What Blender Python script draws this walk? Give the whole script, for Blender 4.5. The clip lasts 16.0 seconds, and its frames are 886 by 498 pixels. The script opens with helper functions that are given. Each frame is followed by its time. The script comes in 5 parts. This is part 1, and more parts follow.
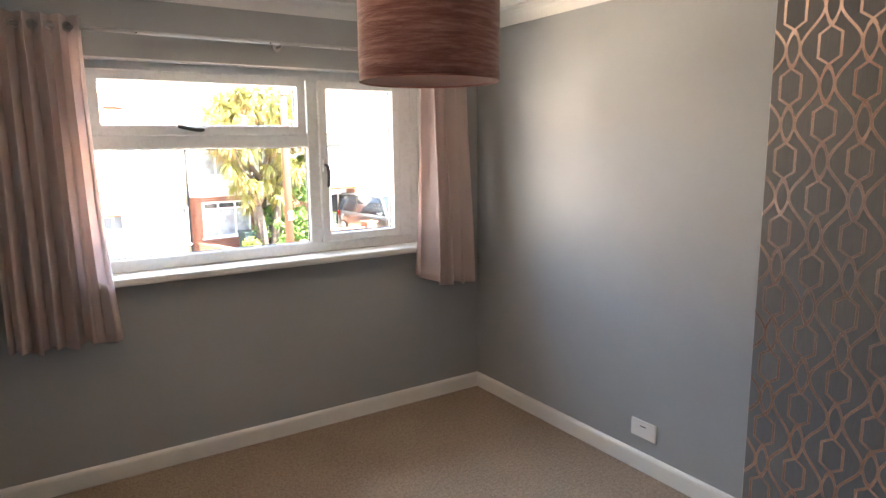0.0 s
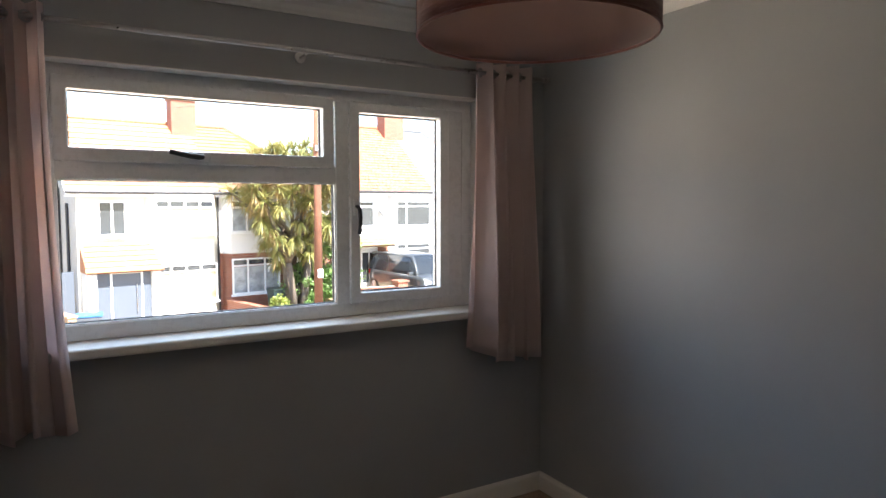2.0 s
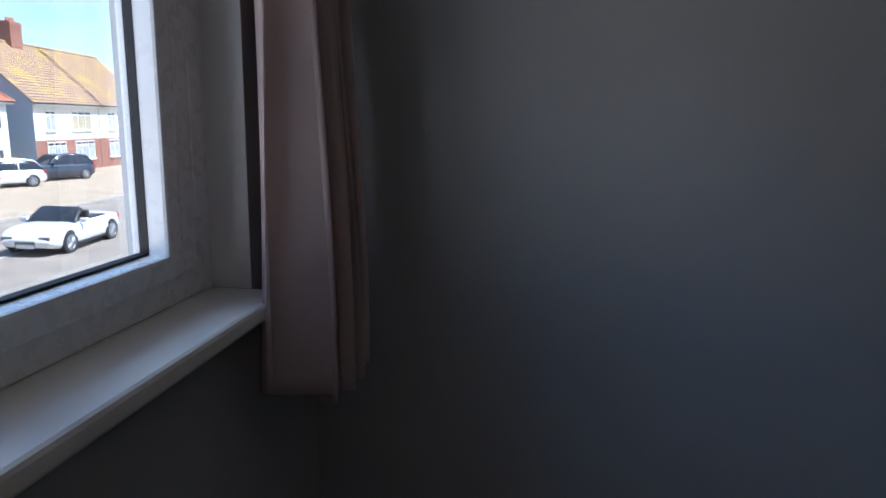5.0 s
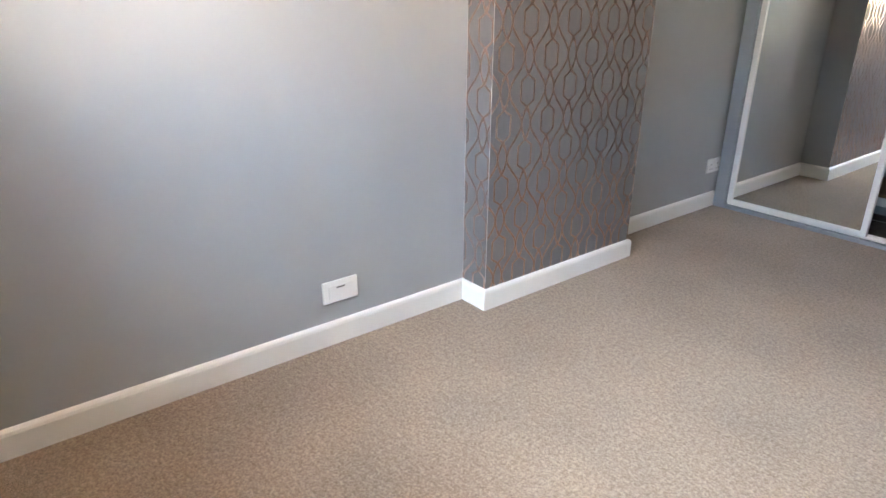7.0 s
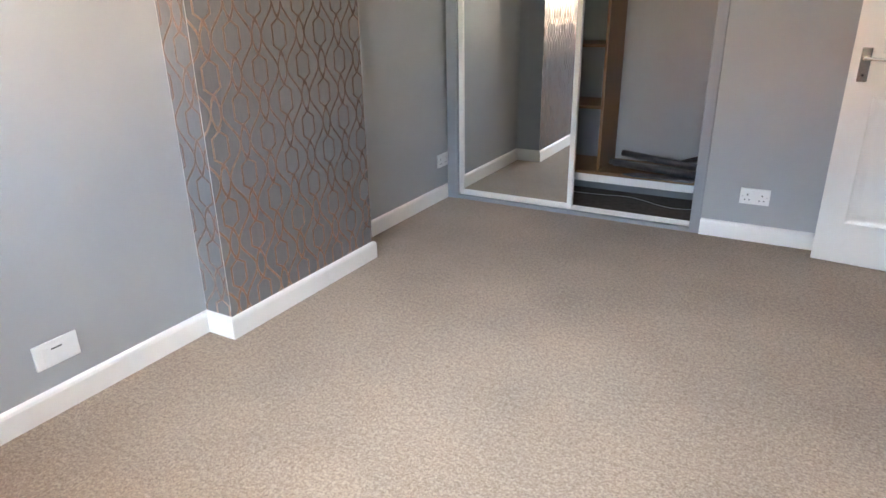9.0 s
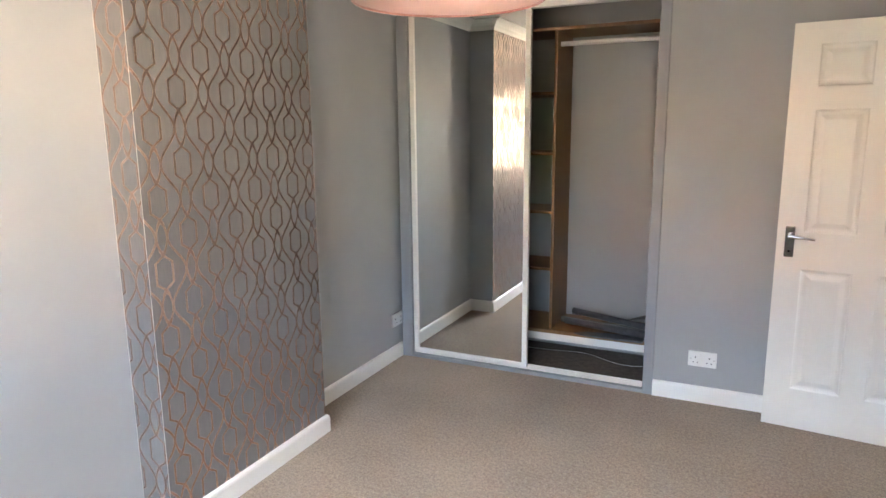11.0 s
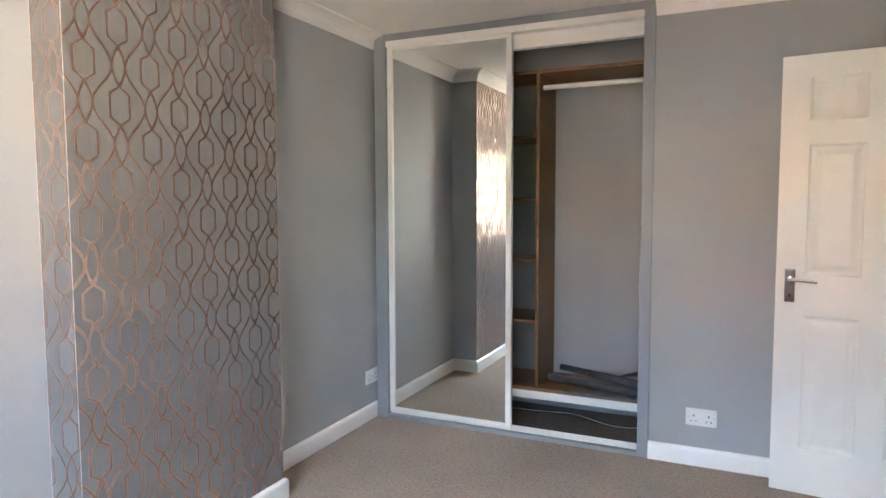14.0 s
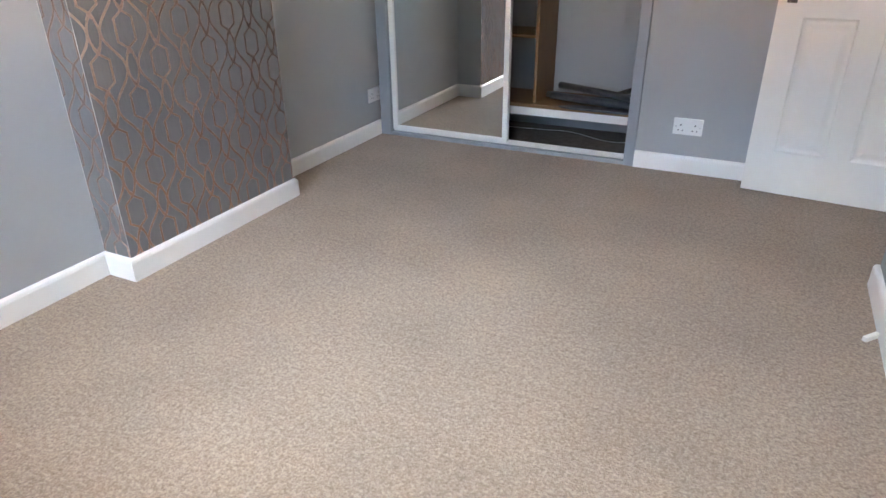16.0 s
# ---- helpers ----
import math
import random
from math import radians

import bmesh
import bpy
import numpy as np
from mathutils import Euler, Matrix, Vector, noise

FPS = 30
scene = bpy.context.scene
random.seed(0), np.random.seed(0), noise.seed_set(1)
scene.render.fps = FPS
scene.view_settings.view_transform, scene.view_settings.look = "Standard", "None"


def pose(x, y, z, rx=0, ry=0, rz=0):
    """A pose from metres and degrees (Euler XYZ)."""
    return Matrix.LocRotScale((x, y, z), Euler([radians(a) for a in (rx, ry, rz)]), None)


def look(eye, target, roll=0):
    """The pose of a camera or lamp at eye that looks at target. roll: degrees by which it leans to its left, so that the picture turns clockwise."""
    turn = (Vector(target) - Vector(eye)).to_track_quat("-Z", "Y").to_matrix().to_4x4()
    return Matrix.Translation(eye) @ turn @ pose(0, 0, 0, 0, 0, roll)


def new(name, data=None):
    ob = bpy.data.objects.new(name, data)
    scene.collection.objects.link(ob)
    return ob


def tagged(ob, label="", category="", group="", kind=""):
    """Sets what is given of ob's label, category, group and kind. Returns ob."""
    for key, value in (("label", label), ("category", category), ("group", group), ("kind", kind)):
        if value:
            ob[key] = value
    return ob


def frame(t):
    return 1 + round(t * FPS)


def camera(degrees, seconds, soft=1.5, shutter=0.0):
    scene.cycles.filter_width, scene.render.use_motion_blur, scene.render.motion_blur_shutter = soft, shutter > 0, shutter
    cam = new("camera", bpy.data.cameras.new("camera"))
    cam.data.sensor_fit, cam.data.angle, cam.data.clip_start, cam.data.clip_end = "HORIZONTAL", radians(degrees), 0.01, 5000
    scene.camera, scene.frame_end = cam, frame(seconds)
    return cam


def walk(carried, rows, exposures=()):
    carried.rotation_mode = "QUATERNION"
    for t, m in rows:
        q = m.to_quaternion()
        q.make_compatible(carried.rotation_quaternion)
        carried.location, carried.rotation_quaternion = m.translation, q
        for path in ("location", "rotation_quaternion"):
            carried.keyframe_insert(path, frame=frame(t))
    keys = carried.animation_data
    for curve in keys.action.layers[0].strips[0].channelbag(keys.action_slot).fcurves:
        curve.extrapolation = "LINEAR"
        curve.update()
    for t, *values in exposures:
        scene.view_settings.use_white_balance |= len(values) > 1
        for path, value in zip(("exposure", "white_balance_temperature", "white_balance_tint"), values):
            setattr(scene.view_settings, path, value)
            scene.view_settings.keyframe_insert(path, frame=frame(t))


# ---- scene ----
cam = camera(69.5, 16.0)
PATH = [
    (0, (-2.485, -3.330, 1.613), (-1.411, -1.675, 1.286), -0.6),
    (0.5, (-2.493, -3.346, 1.636), (-1.414, -1.668, 1.509), 0.2),
    (1, (-2.438, -3.252, 1.594), (-1.384, -1.555, 1.508), 0.2),
    (1.5, (-2.319, -2.954, 1.546), (-1.296, -1.239, 1.440), -0.1),
    (2, (-2.175, -2.597, 1.507), (-1.167, -0.875, 1.368), 0.0),
    (2.5, (-2.104, -2.149, 1.435), (-1.086, -0.441, 1.221), -0.3),
    (3, (-2.051, -1.697, 1.472), (-1.024, -0.006, 1.183), -0.1),
    (3.5, (-1.915, -1.280, 1.424), (-0.668, 0.255, 1.127), -0.2),
    (4, (-1.840, -0.931, 1.410), (-0.370, 0.396, 1.131), -0.7),
    (4.2, (-1.798, -0.808, 1.437), (-0.180, 0.323, 1.115), -0.4),
    (4.5, (-1.699, -0.691, 1.363), (0.093, 0.140, 1.052), -0.8),
    (4.7, (-1.658, -0.650, 1.364), (0.216, -0.040, 1.025), 0.1),
    (6.8, (-2.027, -0.335, 1.227), (-0.482, -1.384, 0.512), -0.5),
    (7, (-1.998, -0.336, 1.251), (-0.547, -1.494, 0.507), 0.4),
    (7.5, (-2.031, -0.349, 1.254), (-0.742, -1.688, 0.516), 0.2),
    (8, (-2.053, -0.362, 1.251), (-0.891, -1.813, 0.513), 0.1),
    (8.5, (-2.08, -0.398, 1.235), (-1.049, -1.943, 0.495), -0.1),
    (8.7, (-2.095, -0.408, 1.249), (-1.128, -1.99, 0.5), -0.2),
    (10.8, (-2.104, -0.5, 1.499), (-1.243, -2.253, 1.068), -0.6),
    (11, (-2.075, -0.473, 1.527), (-1.227, -2.246, 1.156), -0.6),
    (11.5, (-2.088, -0.437, 1.501), (-1.232, -2.237, 1.34), -0.2),
    (12, (-2.074, -0.438, 1.499), (-1.226, -2.249, 1.455), -0.2),
    (12.5, (-2.086, -0.477, 1.43), (-1.241, -2.29, 1.39), -0.3),
    (13, (-2.129, -0.485, 1.379), (-1.284, -2.297, 1.333), -0.3),
    (13.5, (-2.089, -0.581, 1.36), (-1.246, -2.393, 1.277), -0.3),
    (14, (-2.059, -0.702, 1.346), (-1.222, -2.512, 1.201), -0.2),
    (14.5, (-2.134, -0.691, 1.374), (-1.299, -2.488, 1.099), -0.5),
    (15, (-2.202, -0.663, 1.313), (-1.335, -2.394, 0.812), -0.6),
    (15.5, (-2.242, -0.622, 1.241), (-1.4, -2.283, 0.512), -0.8),
    (16, (-2.233, -0.59, 1.178), (-1.428, -2.194, 0.296), -0.8),
]
# exposure follows the clip's automatic camera: bright at the start, stopped down at the window, opened up again indoors
EXPOSURES = [(0, 5.4, 6500, 13), (0.5, 4.9, 6700, 13), (1.0, 4.6, 6700, 13), (1.5, 4.4, 6400, 13), (2.0, 3.75, 6200, 12), (2.5, 2.85, 5800, 12), (3.0, 2.1, 5500, 12),
             (3.5, 1.9, 5200, 12), (4.0, 1.8, 5000, 12), (4.5, 2.1, 5000, 12), (4.7, 2.2, 5000, 12), (5.7, 4.6, 6000, 12), (6.8, 6.5, 6450, 13), (7.5, 6.45, 6350, 13), (8.7, 6.55, 6450, 13), (10.8, 6.8, 6650, 13),
             (12.5, 6.62, 6200, 13), (13.5, 6.8, 6250, 12), (14.5, 6.8, 6250, 12), (15.2, 6.7, 6350, 13), (16.0, 6.5, 6350, 13)]
walk(cam, [(t, look(eye, target, roll)) for t, eye, target, roll in PATH], EXPOSURES)

# ---------------------------------------------------------------- world and sun
SUN_EL, SUN_DIR = radians(56), Vector((0.10, -0.55, 0.83)).normalized()
world = bpy.data.worlds.new("world")
scene.world = world
world.use_nodes = True
wn = world.node_tree
sky = wn.nodes.new("ShaderNodeTexSky")
sky.sky_type = "NISHITA"
sky.sun_disc = False
sky.sun_elevation = SUN_EL
sky.dust_density, sky.ozone_density = 0.2, 1.6
sky.sun_rotation = math.atan2(SUN_DIR.x, SUN_DIR.y)
# thin high cloud drawn out in wisps
wisp_way, wisp, wisp_ramp, veil = (wn.nodes.new("ShaderNode" + k) for k in ("Mapping", "TexNoise", "ValToRGB", "Mix"))
wn.links.new(wn.nodes.new("ShaderNodeTexCoord").outputs["Generated"], wisp_way.inputs["Vector"])
wisp_way.inputs["Scale"].default_value = (2.0, 2.0, 9.0)
wn.links.new(wisp_way.outputs[0], wisp.inputs["Vector"])
wisp.inputs["Scale"].default_value, wisp.inputs["Detail"].default_value = 2.2, 7
wisp_ramp.color_ramp.elements[0].position, wisp_ramp.color_ramp.elements[1].position = 0.45, 0.75
wisp_ramp.color_ramp.elements[1].color = (0.55, 0.55, 0.55, 1)
wn.links.new(wisp.outputs["Fac"], wisp_ramp.inputs[0])
veil.data_type = "RGBA"
wn.links.new(wisp_ramp.outputs[0], veil.inputs[0])
wn.links.new(sky.outputs["Color"], veil.inputs[6])
veil.inputs[7].default_value = (5.2, 5.4, 5.7, 1)
wn.links.new(veil.outputs[2], wn.nodes["Background"].inputs["Color"])
wn.nodes["Background"].inputs["Strength"].default_value = 0.046
sun = new("sun", bpy.data.lights.new("sun", "SUN"))
sun.data.energy, sun.data.angle, sun.data.color = 2.2, radians(0.6), (1.0, 0.95, 0.87)
sun.matrix_world = look(SUN_DIR * 60, (0, 0, 0))
# unseen lamps added outside the window's opening to brighten the room, as if from high sky, open sky, the sunlit street
# and house fronts
for name, eye, width, height, watts, tint in (("high_sky_fill", (-1.36, 1.75, 2.95), 2.4, 1.0, 4.0, (0.66, 0.84, 1.0)),
                                              ("open_sky_fill", (-1.36, 5.4, 4.7), 6.0, 2.0, 21.0, (0.66, 0.84, 1.0)),
                                              ("near_street_fill", (-1.36, 3.4, -0.85), 6.0, 1.1, 33.0, (1.0, 0.80, 0.56)),
                                              ("far_street_fill", (-7.6, 4.6, 0.9), 8.0, 3.0, 31.0, (1.0, 0.88, 0.74))):
    fill_lamp = new(name, bpy.data.lights.new(name, "AREA"))
    fill_lamp.data.shape, fill_lamp.data.size, fill_lamp.data.size_y = "RECTANGLE", width, height
    fill_lamp.data.energy, fill_lamp.data.color = watts, tint
    fill_lamp.matrix_world = look(eye, (-1.36, 0.1, 1.5))

# ---------------------------------------------------------------- materials


class Nodes:
    """Short hand for node materials."""

    def __init__(self, name):
        self.mat = bpy.data.materials.new(name)
        self.mat.use_nodes = True
        self.tree = self.mat.node_tree
        self.bsdf = self.tree.nodes["Principled BSDF"]

    def n(self, kind, **props):
        node = self.tree.nodes.new("ShaderNode" + kind)
        for key, value in props.items():
            setattr(node, key, value)
        return node

    def put(self, socket, value):
        if isinstance(value, bpy.types.NodeSocket):
            self.tree.links.new(value, socket)
        else:
            socket.default_value = value

    def m(self, op, a, b=None, c=None):
        node = self.n("Math", operation=op)
        for i, v in enumerate((a, b, c)):
            if v is not None:
                self.put(node.inputs[i], v)
        return node.outputs[0]

    def coords(self, kind="Object"):
        return self.n("TexCoord").outputs[kind]

    def scaled(self, vec, sx, sy, sz):
        node = self.n("Mapping")
        self.put(node.inputs["Vector"], vec)
        node.inputs["Scale"].default_value = (sx, sy, sz)
        return node.outputs[0]

    def noise(self, scale, detail=4, rough=0.55, vec=None):
        node = self.n("TexNoise")
        node.inputs["Scale"].default_value, node.inputs["Detail"].default_value = scale, detail
        node.inputs["Roughness"].default_value = rough
        self.put(node.inputs["Vector"], vec if vec is not None else self.coords())
        return node.outputs["Fac"]

    def ramp(self, fac, *stops):
        node = self.n("ValToRGB")
        while len(node.color_ramp.elements) < len(stops):
            node.color_ramp.elements.new(0.5)
        for e, (pos, col) in zip(node.color_ramp.elements, stops):
            e.position, e.color = pos, (*col, 1) if len(col) == 3 else col
        self.put(node.inputs[0], fac)
        return node.outputs[0]

    def mix(self, fac, a, b):
        node = self.n("Mix", data_type="RGBA")
        self.put(node.inputs[0], fac)
        for i, v in ((6, a), (7, b)):
            self.put(node.inputs[i], (*v, 1) if isinstance(v, tuple) else v)
        return node.outputs[2]

    def bump(self, height, strength=0.2, distance=0.01):
        node = self.n("Bump")
        node.inputs["Strength"].default_value, node.inputs["Distance"].default_value = strength, distance
        self.put(node.inputs["Height"], height)
        self.put(self.bsdf.inputs["Normal"], node.outputs[0])

    def set(self, **values):
        for key, value in values.items():
            self.put(self.bsdf.inputs[key.replace("_", " ")], (*value, 1) if isinstance(value, tuple) and len(value) == 3 else value)
        return self


def plain(name, col, rough=0.5, metal=0.0, spread=0.12, scale=8.0, bump=0.0, fine=60.0, spec=0.5):
    """A surface of one colour with stains at a large scale and grain at a small one."""
    s = Nodes(name)
    dark = tuple(c * (1 - spread) for c in col)
    lite = tuple(min(1, c * (1 + spread)) for c in col)
    coarse = s.ramp(s.noise(scale, 5), (0.3, dark), (0.7, lite))
    grain = s.noise(fine, 3)
    s.set(Base_Color=coarse, Metallic=metal, Specular_IOR_Level=spec,
          Roughness=s.m("MULTIPLY_ADD", grain, 0.16, max(0.02, rough - 0.08)))
    if bump:
        s.bump(grain, bump, 0.004)
    return s.mat


def wall_paint():
    s = Nodes("grey_wall_paint")
    patch = s.noise(1.6, 4)
    s.set(Base_Color=s.ramp(patch, (0.3, (0.345, 0.352, 0.355)), (0.7, (0.385, 0.392, 0.394))), Specular_IOR_Level=0.35,
          Roughness=s.m("MULTIPLY_ADD", s.noise(5, 4), 0.16, 0.42))
    roll = s.m("ADD", s.noise(420, 3), s.m("MULTIPLY", s.noise(22, 3), 1.4))
    s.bump(roll, 0.11, 0.003)
    return s.mat


def carpet():
    s = Nodes("beige_twist_carpet")
    vec = s.coords()
    tuft = s.n("TexVoronoi")
    tuft.inputs["Scale"].default_value = 190
    s.put(tuft.inputs["Vector"], vec)
    speck = s.m("MULTIPLY_ADD", s.noise(120, 4, 0.75), 0.6, s.m("MULTIPLY", s.noise(55, 5, 0.75), 0.4))
    wide = s.noise(2.2, 4)
    col = s.ramp(speck, (0.35, (0.170, 0.122, 0.088)), (0.5, (0.310, 0.234, 0.174)), (0.65, (0.475, 0.375, 0.29)))
    worn = s.ramp(wide, (0.3, (0.86, 0.86, 0.86)), (0.7, (1.06, 1.05, 1.04)))
    mul = s.n("Mix", data_type="RGBA", blend_type="MULTIPLY")
    mul.inputs[0].default_value = 1.0
    s.put(mul.inputs[6], col)
    s.put(mul.inputs[7], worn)
    s.set(Base_Color=mul.outputs[2], Roughness=0.95, Specular_IOR_Level=0.1, Sheen_Weight=0.15)
    s.bump(s.m("ADD", s.m("MULTIPLY", tuft.outputs["Distance"], 0.5), speck), 0.45, 0.005)
    return s.mat


def wallpaper(name, axis, offset, lift, ink=((0.160, 0.152, 0.148), (0.202, 0.192, 0.187))):
    """Grey paper with a rose-gold foil lattice: crossing ogee lines with long hexagons between them."""
    s = Nodes(name)
    sep = s.n("SeparateXYZ")
    s.put(sep.inputs[0], s.coords())
    P, T, LENS = 0.1235, 0.2560, 0.0235
    u = s.m("ADD", sep.outputs[axis], offset)
    z = s.m("ADD", sep.outputs["Z"], lift)
    HEX_W, HEX_S, HEX_H = 0.0365, 0.038, 0.063

    def wrapped(value, period):
        return s.m("SUBTRACT", s.m("FLOORED_MODULO", s.m("ADD", value, period / 2), period), period / 2)

    def column(du, dz):
        """Hexagons joined end to end by pointed lenses, one column of them."""
        a = s.m("ABSOLUTE", wrapped(s.m("ADD", u, du), 2 * P))
        b = s.m("ABSOLUTE", wrapped(s.m("ADD", z, dz), T))
        hexa = s.m("MINIMUM", HEX_W, s.m("MULTIPLY", s.m("SUBTRACT", HEX_H, b), HEX_W / (HEX_H - HEX_S)))
        lens = s.m("MULTIPLY", s.m("SINE", s.m("MULTIPLY", s.m("MAXIMUM", s.m("SUBTRACT", b, HEX_H), 0.0), math.pi / 2 / (T / 2 - HEX_H))), LENS)
        inner = s.m("MAXIMUM", hexa, lens)
        slope = s.m("MULTIPLY_ADD", s.m("MULTIPLY", s.m("GREATER_THAN", b, HEX_S), s.m("LESS_THAN", b, HEX_H + 0.02)), -0.35, 1.0)
        return s.m("MULTIPLY", s.m("ABSOLUTE", s.m("SUBTRACT", a, inner)), slope)

    # S-curves that swing from the lenses of one column to those of the next
    turn = s.m("MULTIPLY", z, 2 * math.pi / T)
    sway = s.m("MULTIPLY_ADD", s.m("COSINE", turn), P / 2 - LENS - 0.002, P / 2)
    steep = s.m("SQRT", s.m("MULTIPLY_ADD", s.m("POWER", s.m("SINE", turn), 2.0), (2 * math.pi / T * (P / 2 - LENS)) ** 2, 1.0))
    d1 = s.m("DIVIDE", s.m("ABSOLUTE", wrapped(s.m("SUBTRACT", u, sway), 2 * P)), steep)
    d2 = s.m("DIVIDE", s.m("ABSOLUTE", wrapped(s.m("ADD", u, sway), 2 * P)), steep)
    near = s.m("MINIMUM", s.m("MINIMUM", d1, d2), s.m("MINIMUM", column(0, 0), column(P, T / 2)))
    edge = s.n("MapRange", interpolation_type="SMOOTHSTEP")
    s.put(edge.inputs["Value"], near)
    edge.inputs["From Min"].default_value, edge.inputs["From Max"].default_value = 0.0041, 0.0054
    edge.inputs["To Min"].default_value, edge.inputs["To Max"].default_value = 1.0, 0.0
    foil = edge.outputs[0]
    fibre = s.noise(30, 4, 0.6, s.scaled(s.coords(), 14, 14, 0.7))
    ground = s.ramp(fibre, (0.25, ink[0]), (0.75, ink[1]))
    s.set(Base_Color=s.mix(foil, ground, (0.62, 0.445, 0.37)), Metallic=foil,
          Roughness=s.m("MULTIPLY_ADD", foil, -0.44, 0.70), Specular_IOR_Level=0.12)
    s.bump(s.m("MULTIPLY_ADD", fibre, 0.35, s.m("MULTIPLY", foil, 0.6)), 0.12, 0.002)
    return s.mat


def glass_pane():
    s = Nodes("window_glass")
    mix, clear, gloss = s.n("MixShader"), s.n("BsdfTransparent"), s.n("BsdfGlossy")
    gloss.inputs["Roughness"].default_value = 0.02
    fres = s.n("Fresnel")
    fres.inputs["IOR"].default_value = 1.45
    s.put(mix.inputs[0], s.m("MULTIPLY", fres.outputs[0], 0.35))
    s.put(mix.inputs[1], clear.outputs[0])
    s.put(mix.inputs[2], gloss.outputs[0])
    s.put(s.tree.nodes["Material Output"].inputs["Surface"], mix.outputs[0])
    clear.inputs[0].default_value = (0.985, 0.99, 0.987, 1)
    return s.mat


def velvet(name, col, lite):
    s = Nodes(name)
    crush = s.noise(9, 7, 0.78, s.scaled(s.coords(), 0.8, 0.8, 9.0))
    fine = s.noise(60, 4, 0.6, s.scaled(s.coords(), 0.6, 0.6, 5))
    s.set(Base_Color=s.ramp(crush, (0.40, col), (0.50, tuple((a + 2 * b) / 3 for a, b in zip(lite, col))), (0.62, lite)), Roughness=s.m("MULTIPLY_ADD", crush, -0.25, 0.75),
          Sheen_Weight=0.5, Sheen_Roughness=0.4, Specular_IOR_Level=0.3)
    s.bump(s.m("ADD", crush, s.m("MULTIPLY", fine, 0.4)), 0.5, 0.006)
    return s.mat


def curtain_cloth():
    s = Nodes("pink_curtain_cloth")
    weave = s.noise(500, 2)
    s.set(Base_Color=s.ramp(s.noise(4, 4), (0.3, (0.67, 0.57, 0.555)), (0.7, (0.75, 0.655, 0.64))), Roughness=0.6,
          Sheen_Weight=0.4, Specular_IOR_Level=0.35)
    s.bump(weave, 0.2, 0.001)
    trans = s.n("BsdfTranslucent")
    trans.inputs[0].default_value = (0.84, 0.71, 0.68, 1)
    mix = s.n("MixShader")
    mix.inputs[0].default_value = 0.5
    s.put(mix.inputs[1], s.bsdf.outputs[0])
    s.put(mix.inputs[2], trans.outputs[0])
    s.put(s.tree.nodes["Material Output"].inputs["Surface"], mix.outputs[0])
    return s.mat


def wood_board():
    s = Nodes("brown_wood_board")
    grain = s.noise(6, 6, 0.65, s.scaled(s.coords(), 9, 9, 0.8))
    s.set(Base_Color=s.ramp(grain, (0.25, (0.13, 0.062, 0.022)), (0.6, (0.235, 0.12, 0.045)), (0.85, (0.30, 0.165, 0.07))),
          Roughness=s.m("MULTIPLY_ADD", grain, 0.2, 0.35))
    s.bump(grain, 0.08, 0.002)
    return s.mat


def mirror_glass():
    s = Nodes("mirror_glass")
    smear = s.noise(7, 4)
    s.set(Base_Color=(0.86, 0.88, 0.87), Metallic=1.0, Roughness=s.m("MULTIPLY_ADD", smear, 0.02, 0.004))
    return s.mat


def white_gloss(name, col=(0.76, 0.75, 0.72), rough=0.32, grain=0.0):
    s = Nodes(name)
    wear = s.noise(3, 5)
    s.set(Base_Color=s.ramp(wear, (0.3, tuple(c * 0.94 for c in col)), (0.7, col)), Roughness=s.m("MULTIPLY_ADD", s.noise(40, 3), 0.14, rough - 0.07))
    if grain:
        wood = s.noise(11, 5, 0.7, s.scaled(s.coords(), 9, 9, 0.45))
        s.bump(wood, grain, 0.002)
    else:
        s.bump(s.noise(90, 3), 0.05, 0.002)
    return s.mat


def bricks(name, a, b, mortar, scale=1.0):
    s = Nodes(name)
    uv = s.n("CombineXYZ")
    sep = s.n("SeparateXYZ")
    s.put(sep.inputs[0], s.coords())
    s.put(uv.inputs[0], s.m("ADD", sep.outputs[0], sep.outputs[1]))
    s.put(uv.inputs[1], sep.outputs[2])
    tex = s.n("TexBrick")
    s.put(tex.inputs["Vector"], uv.outputs[0])
    tex.inputs["Scale"].default_value = 1.0
    tex.inputs["Brick Width"].default_value, tex.inputs["Row Height"].default_value = 0.225 * scale, 0.075 * scale
    tex.inputs["Mortar Size"].default_value = 0.006
    for key, col in (("Color1", a), ("Color2", b), ("Mortar", mortar)):
        tex.inputs[key].default_value = (*col, 1)
    s.set(Base_Color=tex.outputs["Color"], Roughness=0.85)
    s.bump(s.m("SUBTRACT", s.noise(60, 3), tex.outputs["Fac"]), 0.5, 0.01)
    return s.mat


def roof_tiles(name, cols, lichen=None):
    s = Nodes(name)
    patch = s.noise(0.9, 6, 0.7)
    bits = s.noise(9, 4, 0.7)
    base = s.ramp(bits, (0.32, cols[0]), (0.54, cols[1]), (0.66, cols[2]))
    if lichen:
        base = s.mix(s.ramp(patch, (0.48, (0, 0, 0)), (0.62, (1, 1, 1))), base, lichen)
    info = s.n("ObjectInfo").outputs["Random"]
    s.set(Base_Color=base, Roughness=s.m("MULTIPLY_ADD", info, 0.1, 0.8))
    s.bump(bits, 0.4, 0.02)
    return s.mat


